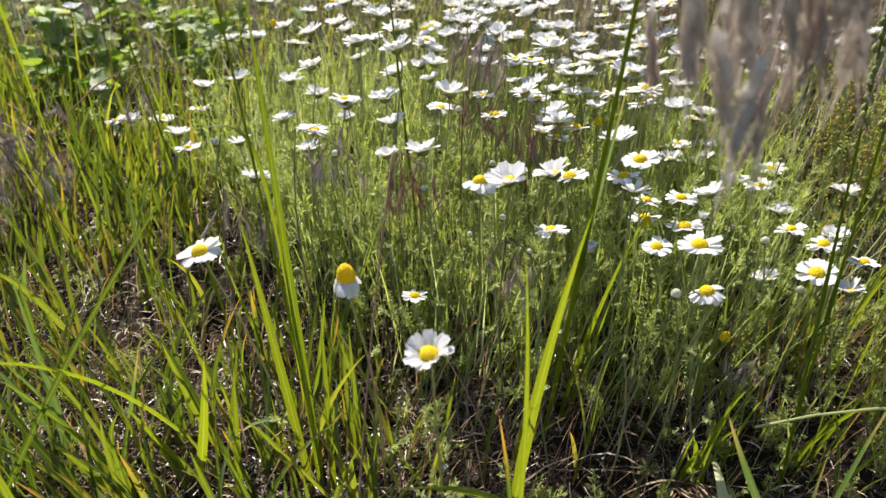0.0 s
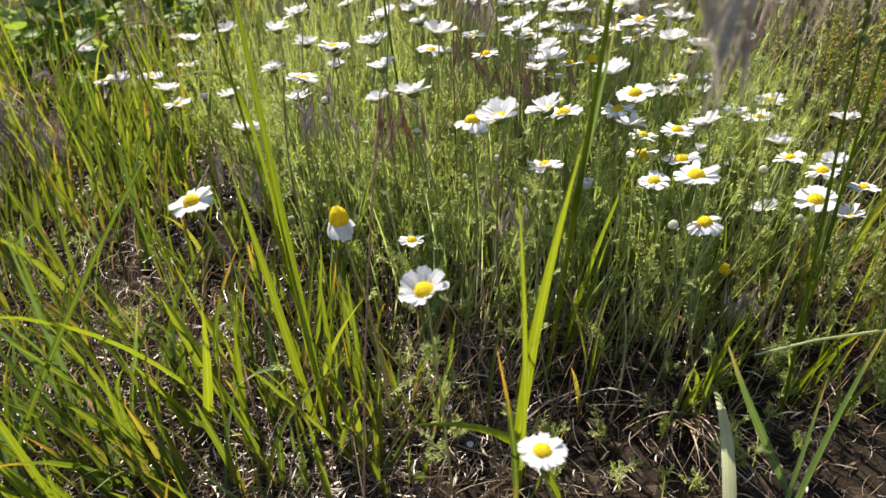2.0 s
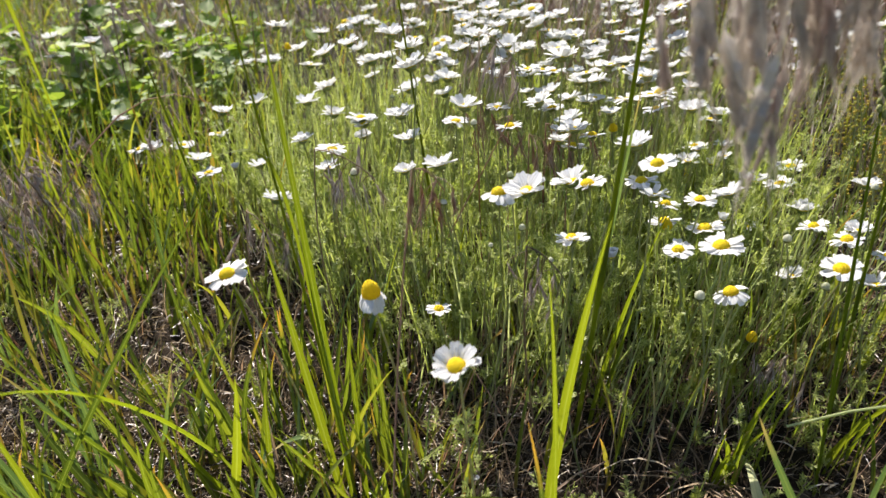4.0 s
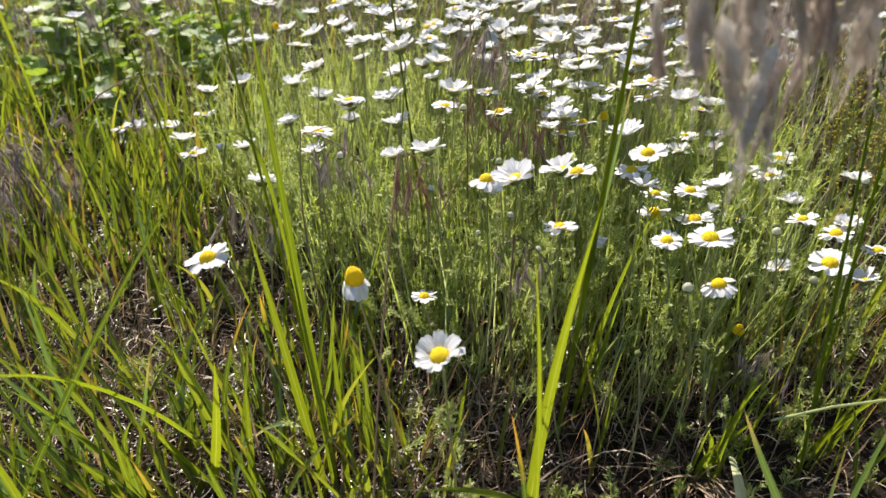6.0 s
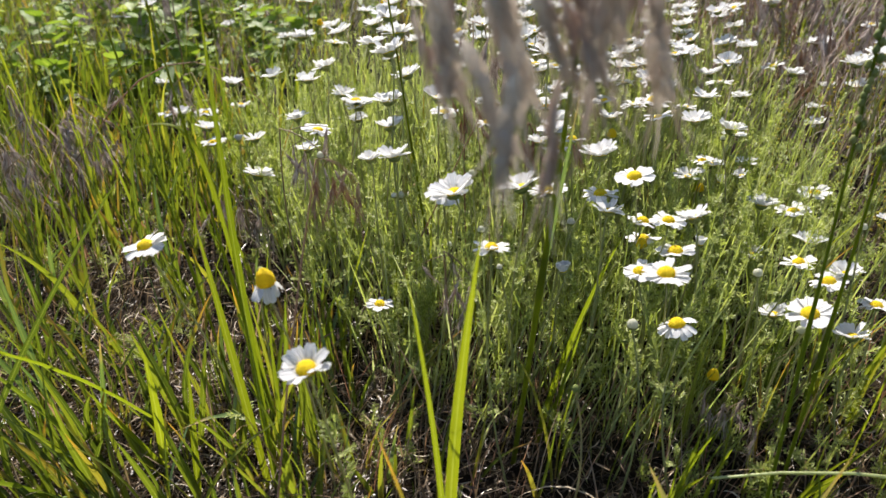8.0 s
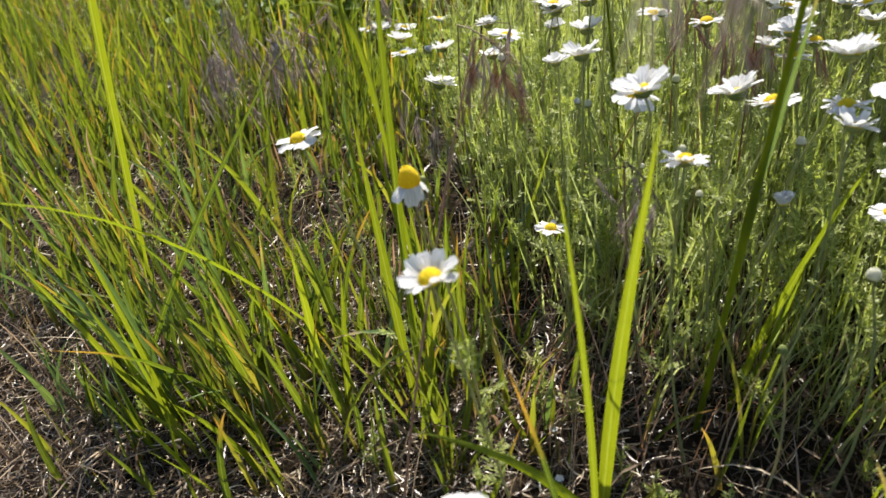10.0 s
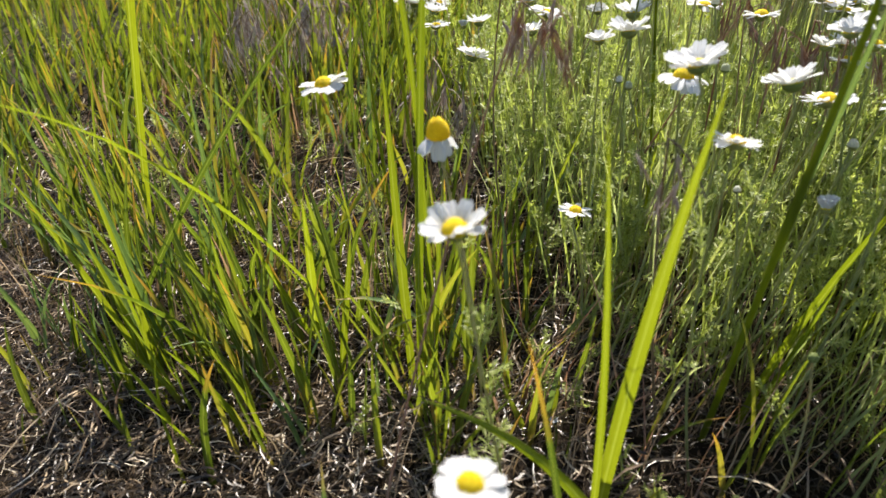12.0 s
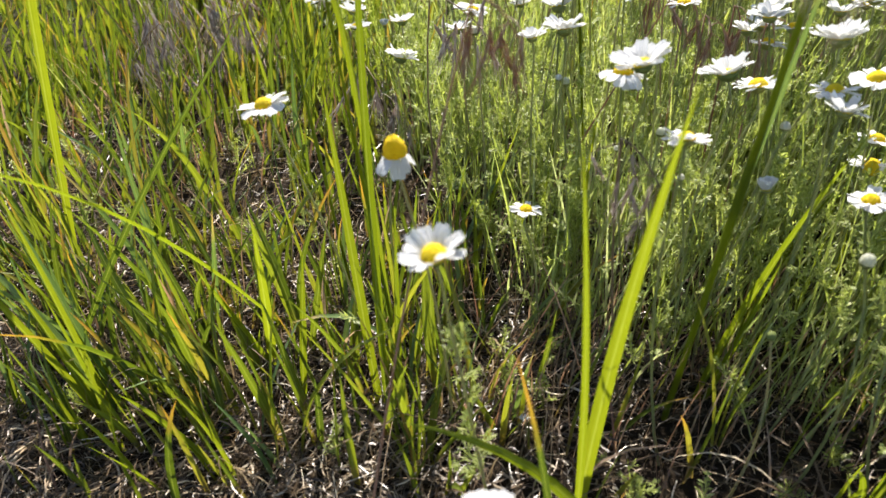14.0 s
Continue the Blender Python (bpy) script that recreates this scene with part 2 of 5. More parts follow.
def ribbons(base, az, high, width, lean, curl, turn, seg=5, fold=0.25, point=2.2):
    """Blades: each stands at base, leans by lean and curls over by curl towards az, its flat side turned by turn."""
    base, az, high, width, lean, curl, turn = [np.asarray(a, dtype=float) for a in (base, az, high, width, lean, curl, turn)]
    n, s = len(base), np.linspace(0, 1, seg + 1)
    out = high[:, None] * (lean[:, None] * s + curl[:, None] * s ** 2.3)
    up = high[:, None] * (s - 0.45 * np.abs(curl[:, None]) * s ** 2.6)
    mid = np.stack((base[:, 0, None] + np.cos(az)[:, None] * out, base[:, 1, None] + np.sin(az)[:, None] * out, base[:, 2, None] + up), axis=2)
    tang = np.gradient(mid, axis=1)
    tang /= np.linalg.norm(tang, axis=2, keepdims=True) + 1e-9
    side = np.stack((np.cos(turn), np.sin(turn), np.zeros(n)), axis=1)[:, None, :]
    side = side - tang * np.sum(side * tang, axis=2, keepdims=True)
    side /= np.linalg.norm(side, axis=2, keepdims=True) + 1e-9
    norm = np.cross(tang, side)
    prof = (1 - s ** point) * (0.7 + 0.3 * np.minimum(1, s * 4)) * 0.5 + 0.012
    w = width[:, None, None] * prof[None, :, None]
    left, right, keel = mid - side * w, mid + side * w, mid - norm * w * fold * 2
    verts = np.stack((left, keel, right), axis=2).reshape(-1, 3)
    uv = np.stack(np.meshgrid(s, (0.0, 0.5, 1.0), indexing="ij")[::-1], axis=2).reshape(-1, 2)
    uvs = np.tile(uv, (n, 1))
    i, j = np.meshgrid(np.arange(seg), np.arange(2), indexing="ij")
    a = (i * 3 + j).ravel()
    q = np.stack((a, a + 1, a + 4, a + 3), axis=1)
    quads = (q[None] + (np.arange(n) * (seg + 1) * 3)[:, None, None]).reshape(-1, 4)
    return verts, quads, uvs


def blade(base, tip, width, bow=(0, 0, 0), turn=0.0, seg=10, fold=0.22, point=2.6):
    """One long blade from base to tip, bowed in the middle; a bow of four numbers is a knee (place and sharpness)."""
    base, tip, bow = np.array(base), np.array(tip), np.array(bow)
    seg = 18 if len(bow) == 4 else seg
    s = np.linspace(0, 1, seg + 1)[:, None]
    if len(bow) == 4:
        a, b, c = (1 - s) ** 2, 2 * bow[3] * s * (1 - s), s ** 2
        mid = (a * base + b * bow[:3] + c * tip) / (a + b + c)
    else:
        mid = base + (tip - base) * s + bow * 4 * s * (1 - s)
    tang = np.gradient(mid, axis=0)
    tang /= np.linalg.norm(tang, axis=1, keepdims=True)
    side = np.array((math.cos(turn), math.sin(turn), 0.0))
    side = side - tang * (tang @ side)[:, None]
    side /= np.linalg.norm(side, axis=1, keepdims=True)
    norm = np.cross(tang, side)
    w = width * 0.5 * ((1 - s ** point) * (0.72 + 0.28 * np.minimum(1, s * 3)) + 0.015)
    verts = np.stack((mid - side * w, mid - norm * w * fold * 2, mid + side * w), axis=1).reshape(-1, 3)
    uvs = np.stack(np.meshgrid(s[:, 0], (0.0, 0.5, 1.0), indexing="ij")[::-1], axis=2).reshape(-1, 2)
    q = [(i * 3 + j, i * 3 + j + 1, i * 3 + j + 4, i * 3 + j + 3) for i in range(seg) for j in range(2)]
    return verts, np.array(q), uvs


def tube(points, radii, sides=5):
    """A round stem along points, closed to a tip."""
    p = np.array(points, dtype=float)
    n = len(p)
    tang = np.gradient(p, axis=0)
    tang /= np.linalg.norm(tang, axis=1, keepdims=True) + 1e-9
    ref = np.array((0.0, 1.0, 0.0)) if abs(tang[0] @ np.array((0.0, 1.0, 0.0))) < 0.85 else np.array((1.0, 0.0, 0.0))
    a = np.cross(tang, ref)
    a /= np.linalg.norm(a, axis=1, keepdims=True) + 1e-9
    b = np.cross(tang, a)
    ang = np.arange(sides) * 2 * math.pi / sides
    r = np.broadcast_to(np.array(radii, dtype=float), (n,))
    ring = a[:, None] * np.cos(ang)[None, :, None] + b[:, None] * np.sin(ang)[None, :, None]
    verts = (p[:, None] + ring * r[:, None, None]).reshape(-1, 3)
    uvs = np.stack((np.tile(np.arange(sides) / sides, n), np.repeat(np.linspace(0, 1, n), sides)), axis=1)
    q = [(i * sides + j, i * sides + (j + 1) % sides, (i + 1) * sides + (j + 1) % sides, (i + 1) * sides + j) for i in range(n - 1) for j in range(sides)]
    return verts, np.array(q), uvs


def dome(radius, rise, rows=6, sides=14, rough=0.0, under=0.0):
    """A rounded head: half-ellipsoid with an uneven skin, closed below down to under."""
    vs, us = [], []
    for i in range(rows + 1):
        a = (i / rows) * math.pi / 2
        for j in range(sides):
            b = j * 2 * math.pi / sides
            k = 1 + rough * random.uniform(-1, 1)
            vs.append((radius * math.cos(a) * math.cos(b) * k, radius * math.cos(a) * math.sin(b) * k, rise * math.sin(a) * k))
            us.append((j / sides, i / rows))
    for j in range(sides):
        b = j * 2 * math.pi / sides
        vs.append((radius * 0.3 * math.cos(b), radius * 0.3 * math.sin(b), -under)), us.append((j / sides, 0))
    q = [(i * sides + j, i * sides + (j + 1) % sides, (i + 1) * sides + (j + 1) % sides, (i + 1) * sides + j) for i in range(rows) for j in range(sides)]
    k = (rows + 1) * sides
    q += [(k + j, k + (j + 1) % sides, (j + 1) % sides, j) for j in range(sides)]
    return np.array(vs), np.array(q), np.array(us)


def moved(piece, m):
    """A piece turned and moved by the matrix m."""
    v, q, u = piece
    a = np.array(m)
    return v @ a[:3, :3].T + a[:3, 3], q, u


def bent(base, tip, bow, n=7):
    """Points of a bowed line."""
    base, tip, bow = np.array(base, dtype=float), np.array(tip, dtype=float), np.array(bow, dtype=float)
    s = np.linspace(0, 1, n)[:, None]
    return base + (tip - base) * s + bow * 4 * s * (1 - s)


# ---- ground ----
def graded(lo, hi, step, reach):
    near = list(np.arange(lo, hi + step / 2, step))
    out, d = [], step * 1.6
    while sum(out) < reach:
        out.append(d)
        d *= 1.6
    up = hi + np.cumsum(out)
    down = lo - np.cumsum(out)
    return np.array(list(down[::-1]) + near + list(up))


def build_ground():
    xs, ys = graded(-1.5, 1.3, 0.02, 400.0), graded(-0.4, 2.3, 0.02, 400.0)
    gx, gy = np.meshgrid(xs, ys, indexing="ij")
    grain = np.array([noise.noise((x * 60, y * 60, 0.3)) for x, y in zip(gx.ravel(), gy.ravel())])
    near = np.exp(-(gx ** 2 + gy ** 2).ravel() / 9)
    z = height(gx, gy).ravel() + grain * 0.0035 * near
    verts = np.stack((gx.ravel(), gy.ravel(), z), axis=1)
    nx, ny = len(xs), len(ys)
    i, j = np.meshgrid(np.arange(nx - 1), np.arange(ny - 1), indexing="ij")
    a = (i * ny + j).ravel()
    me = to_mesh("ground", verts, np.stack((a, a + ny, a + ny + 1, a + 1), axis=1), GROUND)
    tagged(new("ground", me), "dry brown soil under meadow plants and litter", "ground", kind="structure")


build_ground()
rng = np.random.default_rng(4)


def scatter(n, x0, x1, y0, y1, density=None):
    """Random places on the ground, thinned by density(x, y) from 0 to 1."""
    x, y = rng.uniform(x0, x1, n), rng.uniform(y0, y1, n)
    if density is not None:
        keep = rng.uniform(0, 1, n) < density(x, y)
        x, y = x[keep], y[keep]
    return np.stack((x, y, height(x, y)), axis=1)


def in_patch(x, y):
    """How far a place lies inside the daisy patch, from 0 to 1."""
    front = 0.44 - 0.035 * np.clip((x - 0.08) / 0.1, 0, 1) + np.maximum(0, -x) * 1.1 + 0.09 * np.clip((x - 0.19) / 0.1, 0, 1) + np.maximum(0, x - 0.33) * 0.8
    left = -0.34 + np.maximum(0, 0.9 - y) * 0.35
    return np.clip((y - front) / 0.06, 0, 1) * np.clip((x - left) / 0.06, 0, 1) * np.clip((1.25 - y) / 0.3, 0, 1) * np.clip((0.40 - x) / 0.12, 0, 1)


# ---- fine litter and undergrowth ----
def build_litter():
    def strands(name, n, x0, x1, y0, y1, long, wide, lift, label, fade=0.0):
        b = scatter(n, x0, x1, y0, y1, lambda x, y: np.where((x > -0.01) & (x < 0.34) & (y > 0.1) & (y < 0.46), 0.45, 1.0) * np.exp(-(x * x + (y - 0.7) ** 2) * fade) * np.where((fade > 0) & (abs(x) < 0.5) & (y > 0.1) & (y < 0.6), 0.0, 1.0))
        n = len(b)
        b[:, 2] += rng.uniform(0, lift, n) ** 1.0
        az = rng.uniform(0, 6.283, n)
        verts, quads, uvs = ribbons(b * 0 + np.array((0, 0, 0.0)), az, np.full(n, 1.0), wide * rng.uniform(0.5, 1.4, n), rng.uniform(-0.25, 0.25, n), rng.uniform(-0.9, 0.9, n), az + 1.57, seg=4, fold=0.3, point=6)
        k = 15
        v = verts.reshape(n, k, 3)
        ln = long * rng.uniform(0.25, 1.5, n)
        # lay each strand down along its way, with a small rise
        d = np.stack((np.cos(az), np.sin(az)), axis=1)
        side = np.stack((-d[:, 1], d[:, 0]), axis=1)
        along = v[:, :, 2] * ln[:, None]
        across = (v[:, :, 0] * d[:, 0, None] + v[:, :, 1] * d[:, 1, None]) * ln[:, None] * rng.uniform(0.5, 1.7, n)[:, None]
        thick = v[:, :, 0] * side[:, 0, None] + v[:, :, 1] * side[:, 1, None]
        rise = rng.uniform(-0.05, 0.35, n)[:, None] * along * rng.uniform(0, 1, n)[:, None] ** 2
        roll = rng.uniform(-1.2, 1.2, n)[:, None]
        x = b[:, 0, None] + along * d[:, 0, None] + (across + thick * np.cos(roll)) * side[:, 0, None]
        y = b[:, 1, None] + along * d[:, 1, None] + (across + thick * np.cos(roll)) * side[:, 1, None]
        z = b[:, 2, None] + rise + thick * np.sin(roll)
        stuff(name, to_mesh(name, np.stack((x, y, z), axis=2).reshape(-1, 3), quads, LITTER, uvs), label, "plant litter")

    strands("dry_litter", 25000, -0.75, 0.6, 0.12, 0.95, 0.026, 0.0008, 0.020, "pale dry grass stems lying on the soil")
    strands("dry_litter", 16000, -3.2, 3.2, -2.6, 4.2, 0.05, 0.0022, 0.02, "pale dry grass stems lying on the soil", fade=0.28)
    strands("dry_litter", 11000, -0.5, 0.4, 0.15, 0.5, 0.016, 0.0007, 0.016, "fine pale straw bits on the soil")
    strands("dry_litter", 15000, -0.5, 0.08, 0.16, 0.50, 0.015, 0.0011, 0.016, "curled grey-brown straw bits on the soil")
    strands("leaf_crumbs", 9000, -0.7, 0.55, 0.12, 0.9, 0.009, 0.0015, 0.008, "brown and grey crumbs of dead leaves")


build_litter()


def feather(length, pairs=7, rise=0.3):
    """A feathery leaf along +x: a thin rib with short forked side lobes."""
    pieces = [(np.array([(0, -0.0004, 0), (0, 0.0004, 0), (length, 0.0002, rise * length * 0.6), (length, -0.0002, rise * length * 0.6)]), np.array([(0, 1, 2, 3)]), np.array([(0, 0), (1, 0), (1, 1), (0, 1.0)]))]
    for i in range(pairs):
        for sgn in (-1, 1):
            s = min(1.0, 0.2 + 0.8 * i / (pairs - 1) + random.uniform(-0.07, 0.07))
            ln = (length * 0.25 * math.sin(0.5 + 2.2 * s) + 0.002) * random.uniform(0.55, 1.25)
            root = np.array((length * s, 0, rise * length * 0.6 * s * s))
            for fork in (-0.5, 0.35):
                a = 0.75 + fork + random.uniform(-0.35, 0.35)
                d = np.array((math.cos(a), sgn * math.sin(a), random.uniform(-0.4, 0.8)))
                w = np.array((-d[1], d[0], 0.5 * sgn)) * 0.00085
                v = np.array([root, root + d * ln * 0.6 + w, root + d * ln, root + d * ln * 0.6 - w])
                pieces.append((v, np.array([(0, 1, 2, 3)]), np.array([(0.5, s), (0, s), (0.5, 1), (1, s)])))
    vs, qs, us, n = [], [], [], 0
    for v, q, u in pieces:
        vs.append(v), qs.append(q + n), us.append(u)
        n += len(v)
    return np.concatenate(vs), np.concatenate(qs), np.concatenate(us)


LEAVES = [feather(0.72 * s, p, r) for s, p, r in ((0.022, 5, 0.5), (0.026, 5, 0.9), (0.018, 4, 0.2), (0.030, 6, 0.6), (0.020, 5, 1.2), (0.024, 4, -0.3))]


def build_foliage(name, places, low, high, per, label, start=0.06):
    """Upright stems with feathery leaves all along them, joined."""
    n = len(places)
    hs = rng.uniform(low, high, n)
    az, lean = rng.uniform(0, 6.283, n), rng.uniform(0.02, 0.35, n)
    pieces = [ribbons(places, az, hs, np.full(n, 0.0016), lean, np.full(n, 0.05), rng.uniform(0, 3.14, n), seg=3, fold=0.5, point=5)]
    count = n * per
    which = rng.integers(0, len(LEAVES), count)
    owner = np.repeat(np.arange(n), per)
    s = rng.uniform(start, 1.0, count)
    out = hs[owner] * (lean[owner] * s + 0.05 * s ** 2.3)
    pos = np.stack((places[owner, 0] + np.cos(az[owner]) * out, places[owner, 1] + np.sin(az[owner]) * out, places[owner, 2] + hs[owner] * s * 0.98), axis=1)
    yaw, tilt, size = rng.uniform(0, 6.283, count), rng.uniform(0.1, 1.3, count), rng.uniform(0.45, 1.0, count) * (1.15 - 0.5 * s)
    for k, (v, q, u) in enumerate(LEAVES):
        m = np.where(which == k)[0]
        c, sn, ct, st = np.cos(yaw[m]), np.sin(yaw[m]), np.cos(tilt[m]), np.sin(tilt[m])
        p = v[None] * size[m, None, None]
        x = p[:, :, 0] * ct[:, None] - p[:, :, 2] * st[:, None]
        z = p[:, :, 0] * st[:, None] + p[:, :, 2] * ct[:, None]
        w = np.stack((x * c[:, None] - p[:, :, 1] * sn[:, None], x * sn[:, None] + p[:, :, 1] * c[:, None], z), axis=2) + pos[m][:, None, :]
        qq = (q[None] + (np.arange(len(m)) * len(v))[:, None, None]).reshape(-1, 4)
        pieces.append((w.reshape(-1, 3), qq, np.tile(u, (len(m), 1))))
    stuff(name, joined(name, pieces, FERN, smooth=False), label, "foliage")


build_foliage("daisy_foliage", scatter(1400, -0.4, 0.5, 0.4, 0.8, lambda x, y: in_patch(x, y) * np.clip((y - 0.42) / 0.1, 0.15, 1)), 0.06, 0.19, 14, "dense feathery grey-green daisy foliage", start=0.4)
build_foliage("daisy_foliage", scatter(1200, -0.45, 0.6, 0.8, 1.4, in_patch), 0.08, 0.18, 8, "feathery grey-green daisy foliage farther off")
build_foliage("low_foliage", scatter(520, -0.6, 0.5, 0.28, 0.9, lambda x, y: np.where(y < 0.43, 0.09, 0.6)), 0.015, 0.06, 7, "low feathery seedlings among the litter")
build_foliage("low_foliage", scatter(420, -1.3, 1.1, 0.6, 2.1), 0.03, 0.12, 7, "mixed low weeds in the meadow")
build_foliage("low_foliage", scatter(28, -0.06, 0.42, 0.33, 0.46), 0.012, 0.05, 6, "low feathery seedlings at the foot of the daisies")


def build_grass(name, places, low, high, wide, lean, curl, mat, label, seg=5):
    n = len(places)
    az = rng.normal(0.35, 1.25, n)
    v, q, u = ribbons(places, az, rng.uniform(low, high, n) * rng.uniform(0.6, 1.0, n), wide * rng.uniform(0.5, 1.2, n), lean * rng.uniform(0.1, 1.3, n), curl * rng.uniform(-0.2, 1.3, n), az + 1.57 + rng.uniform(-0.9, 0.9, n), seg=seg)
    stuff(name, to_mesh(name, v, q, mat, u), label, "grass")


def left_grass(x, y):
    clumps = np.clip(0.55 + 0.9 * np.sin(31 * x + 4 * np.sin(17 * y)) * np.sin(37 * y + 3 * np.sin(13 * x)), 0.08, 1)
    return clumps * (1 - 0.85 * in_patch(x, y)) * np.where(x < 0.0, 1.0, 0.25) * np.clip((y + 0.9 * np.maximum(0, x + 0.25) - 0.05) / 0.3, 0.1, 1)


build_grass("grass", scatter(1250, -0.85, 0.1, 0.33, 1.0, left_grass), 0.05, 0.15, 0.0058, 0.30, 0.36, GRASS, "bright yellow-green grass blades, some with orange tips")
build_grass("grass", scatter(300, -0.80, 0.0, 0.33, 0.9, left_grass), 0.06, 0.15, 0.0050, 0.35, 0.45, GRASS_BLUE, "darker bluish-green grass blades")
build_grass("grass", scatter(750, -0.7, 0.15, 0.31, 0.9, left_grass), 0.03, 0.09, 0.0032, 0.4, 0.3, GRASS, "short thin green grass blades")
build_grass("grass", scatter(330, 0.05, 0.9, 0.40, 1.1), 0.05, 0.17, 0.0022, 0.2, 0.2, GRASS, "thin green grass among the daisies")
build_grass("grass", scatter(620, -0.80, -0.25, 0.62, 1.15), 0.08, 0.20, 0.0048, 0.22, 0.25, GRASS, "bright green grass beside the daisies")
build_grass("grass", scatter(1700, -1.7, -0.6, 0.15, 1.2), 0.06, 0.2, 0.0050, 0.22, 0.2, GRASS, "bright green grass beside the meadow path")
def far_edge(x, y):
    return np.clip(np.minimum(np.minimum(x + 1.8, 1.6 - x), 2.7 - y) / 0.7, 0, 1)


build_grass("grass", scatter(5600, -1.8, 1.6, 0.9, 2.7, far_edge), 0.04, 0.17, 0.0046, 0.35, 0.5, GRASS, "green meadow grass farther off")
build_grass("grass", scatter(1800, -1.8, 1.6, 0.9, 2.7, far_edge), 0.05, 0.19, 0.0026, 0.35, 0.5, STRAW, "dry straw-coloured grass farther off")
build_foliage("low_foliage", scatter(90, 0.2, 0.45, 0.4, 0.58), 0.02, 0.075, 6, "low feathery seedlings among the litter")
build_grass("grass", scatter(110, 0.2, 0.48, 0.38, 0.6), 0.04, 0.11, 0.0022, 0.3, 0.25, GRASS, "thin green grass at the edge of the daisies")
build_grass("grass", scatter(75, -0.12, 0.34, 0.46, 0.75, in_patch), 0.09, 0.20, 0.0026, 0.2, 0.2, LONG_GRASS, "bright green grass blades standing among the daisies")
build_grass("daisy_stems", scatter(4600, -0.4, 0.5, 0.44, 1.2, in_patch), 0.08, 0.20, 0.0019, 0.36, 0.15, PALE_STEM, "upright pale green daisy stems", seg=4)
build_grass("brown_stems", scatter(460, -0.05, 0.42, 0.37, 0.56, lambda x, y: np.clip((y - 0.36) / 0.05, 0, 1) * 0.8), 0.03, 0.12, 0.0012, 0.35, 0.25, BROME_RED, "thin reddish-brown dying stems under the daisies", seg=4)
build_grass("straw_stems", scatter(110, -0.05, 0.42, 0.36, 0.56), 0.02, 0.08, 0.0010, 0.8, 0.6, STRAW, "thin pale straw stems leaning under the daisies", seg=5)


def all_round(x, y):
    inside = np.clip(np.minimum(np.minimum(x + 1.3, 1.1 - x), np.minimum(y + 0.23, 2.2 - y)) / 0.25, 0, 1)
    return (1 - inside) * np.exp(-((x * x + (y - 0.8) ** 2) / 9.0))


build_grass("grass", scatter(90000, -6.0, 6.0, -5.0, 7.0, all_round), 0.08, 0.24, 0.006, 0.3, 0.3, GRASS, "green meadow grass all round", seg=2)
build_grass("grass", scatter(40000, -6.0, 6.0, -5.0, 7.0, all_round), 0.08, 0.24, 0.005, 0.3, 0.3, STRAW, "dry straw-coloured meadow grass all round", seg=2)
build_grass("grass", scatter(1000, 0.15, 1.1, 0.85, 2.2), 0.10, 0.24, 0.0028, 0.25, 0.35, BROME, "dry purplish-brown grass farther off", seg=4)
build_grass("grass", scatter(900, 0.12, 1.1, 0.80, 2.2), 0.10, 0.22, 0.0030, 0.25, 0.35, DEAD, "dead brown grass farther off", seg=4)
build_grass("grass", scatter(90, -0.64, -0.46, 0.70, 0.92), 0.05, 0.12, 0.0026, 0.3, 0.35, DEAD, "dead grey-brown grass clump", seg=4)
build_grass("straw_stems", scatter(700, -0.5, 0.05, 0.27, 0.62), 0.02, 0.10, 0.0012, 0.7, 0.6, STRAW, "thin pale straw stems standing in the litter", seg=5)
build_grass("grass", scatter(520, -0.65, 0.1, 0.31, 0.8, left_grass), 0.03, 0.12, 0.0026, 0.3, 0.3, BROME_RED, "reddish-brown dying grass blades", seg=4)


# ---- daisies: head place, and width in millimetres ----
DAISIES_FRONT = [
    (0.077, 0.411, 0.203, 19), (0.052, 0.434, 0.225, 27), (0.036, 0.479, 0.201, 23), (0.186, 0.438, 0.139, 22),
    (0.176, 0.44, 0.174, 29), (0.265, 0.457, 0.14, 32), (0.294, 0.462, 0.122, 21), (0.115, 0.48, 0.144, 15),
    (0.141, 0.482, 0.191, 21), (0.312, 0.485, 0.13, 19), (0.086, 0.486, 0.203, 27), (0.195, 0.491, 0.184, 21),
    (0.283, 0.491, 0.142, 21), (0.166, 0.496, 0.137, 22), (0.136, 0.498, 0.194, 21),
]
DAISIES_SECOND = [
    (0.295, 0.5, 0.143, 20), (-0.004, 0.509, 0.21, 23), (0.182, 0.51, 0.17, 20), (0.101, 0.514, 0.186, 24),
    (0.134, 0.515, 0.214, 27), (0.19, 0.516, 0.142, 26), (0.271, 0.518, 0.138, 20), (0.265, 0.524, 0.089, 21),
    (0.208, 0.531, 0.14, 14), (-0.034, 0.545, 0.19, 18), (0.16, 0.553, 0.18, 27), (0.169, 0.553, 0.144, 22),
    (0.171, 0.557, 0.126, 23), (0.014, 0.58, 0.226, 26), (0.114, 0.581, 0.195, 19), (0.1, 0.584, 0.2, 23),
    (0.089, 0.586, 0.19, 19), (-0.155, 0.595, 0.146, 26), (0.049, 0.597, 0.2, 21), (-0.027, 0.598, 0.255, 27),
]
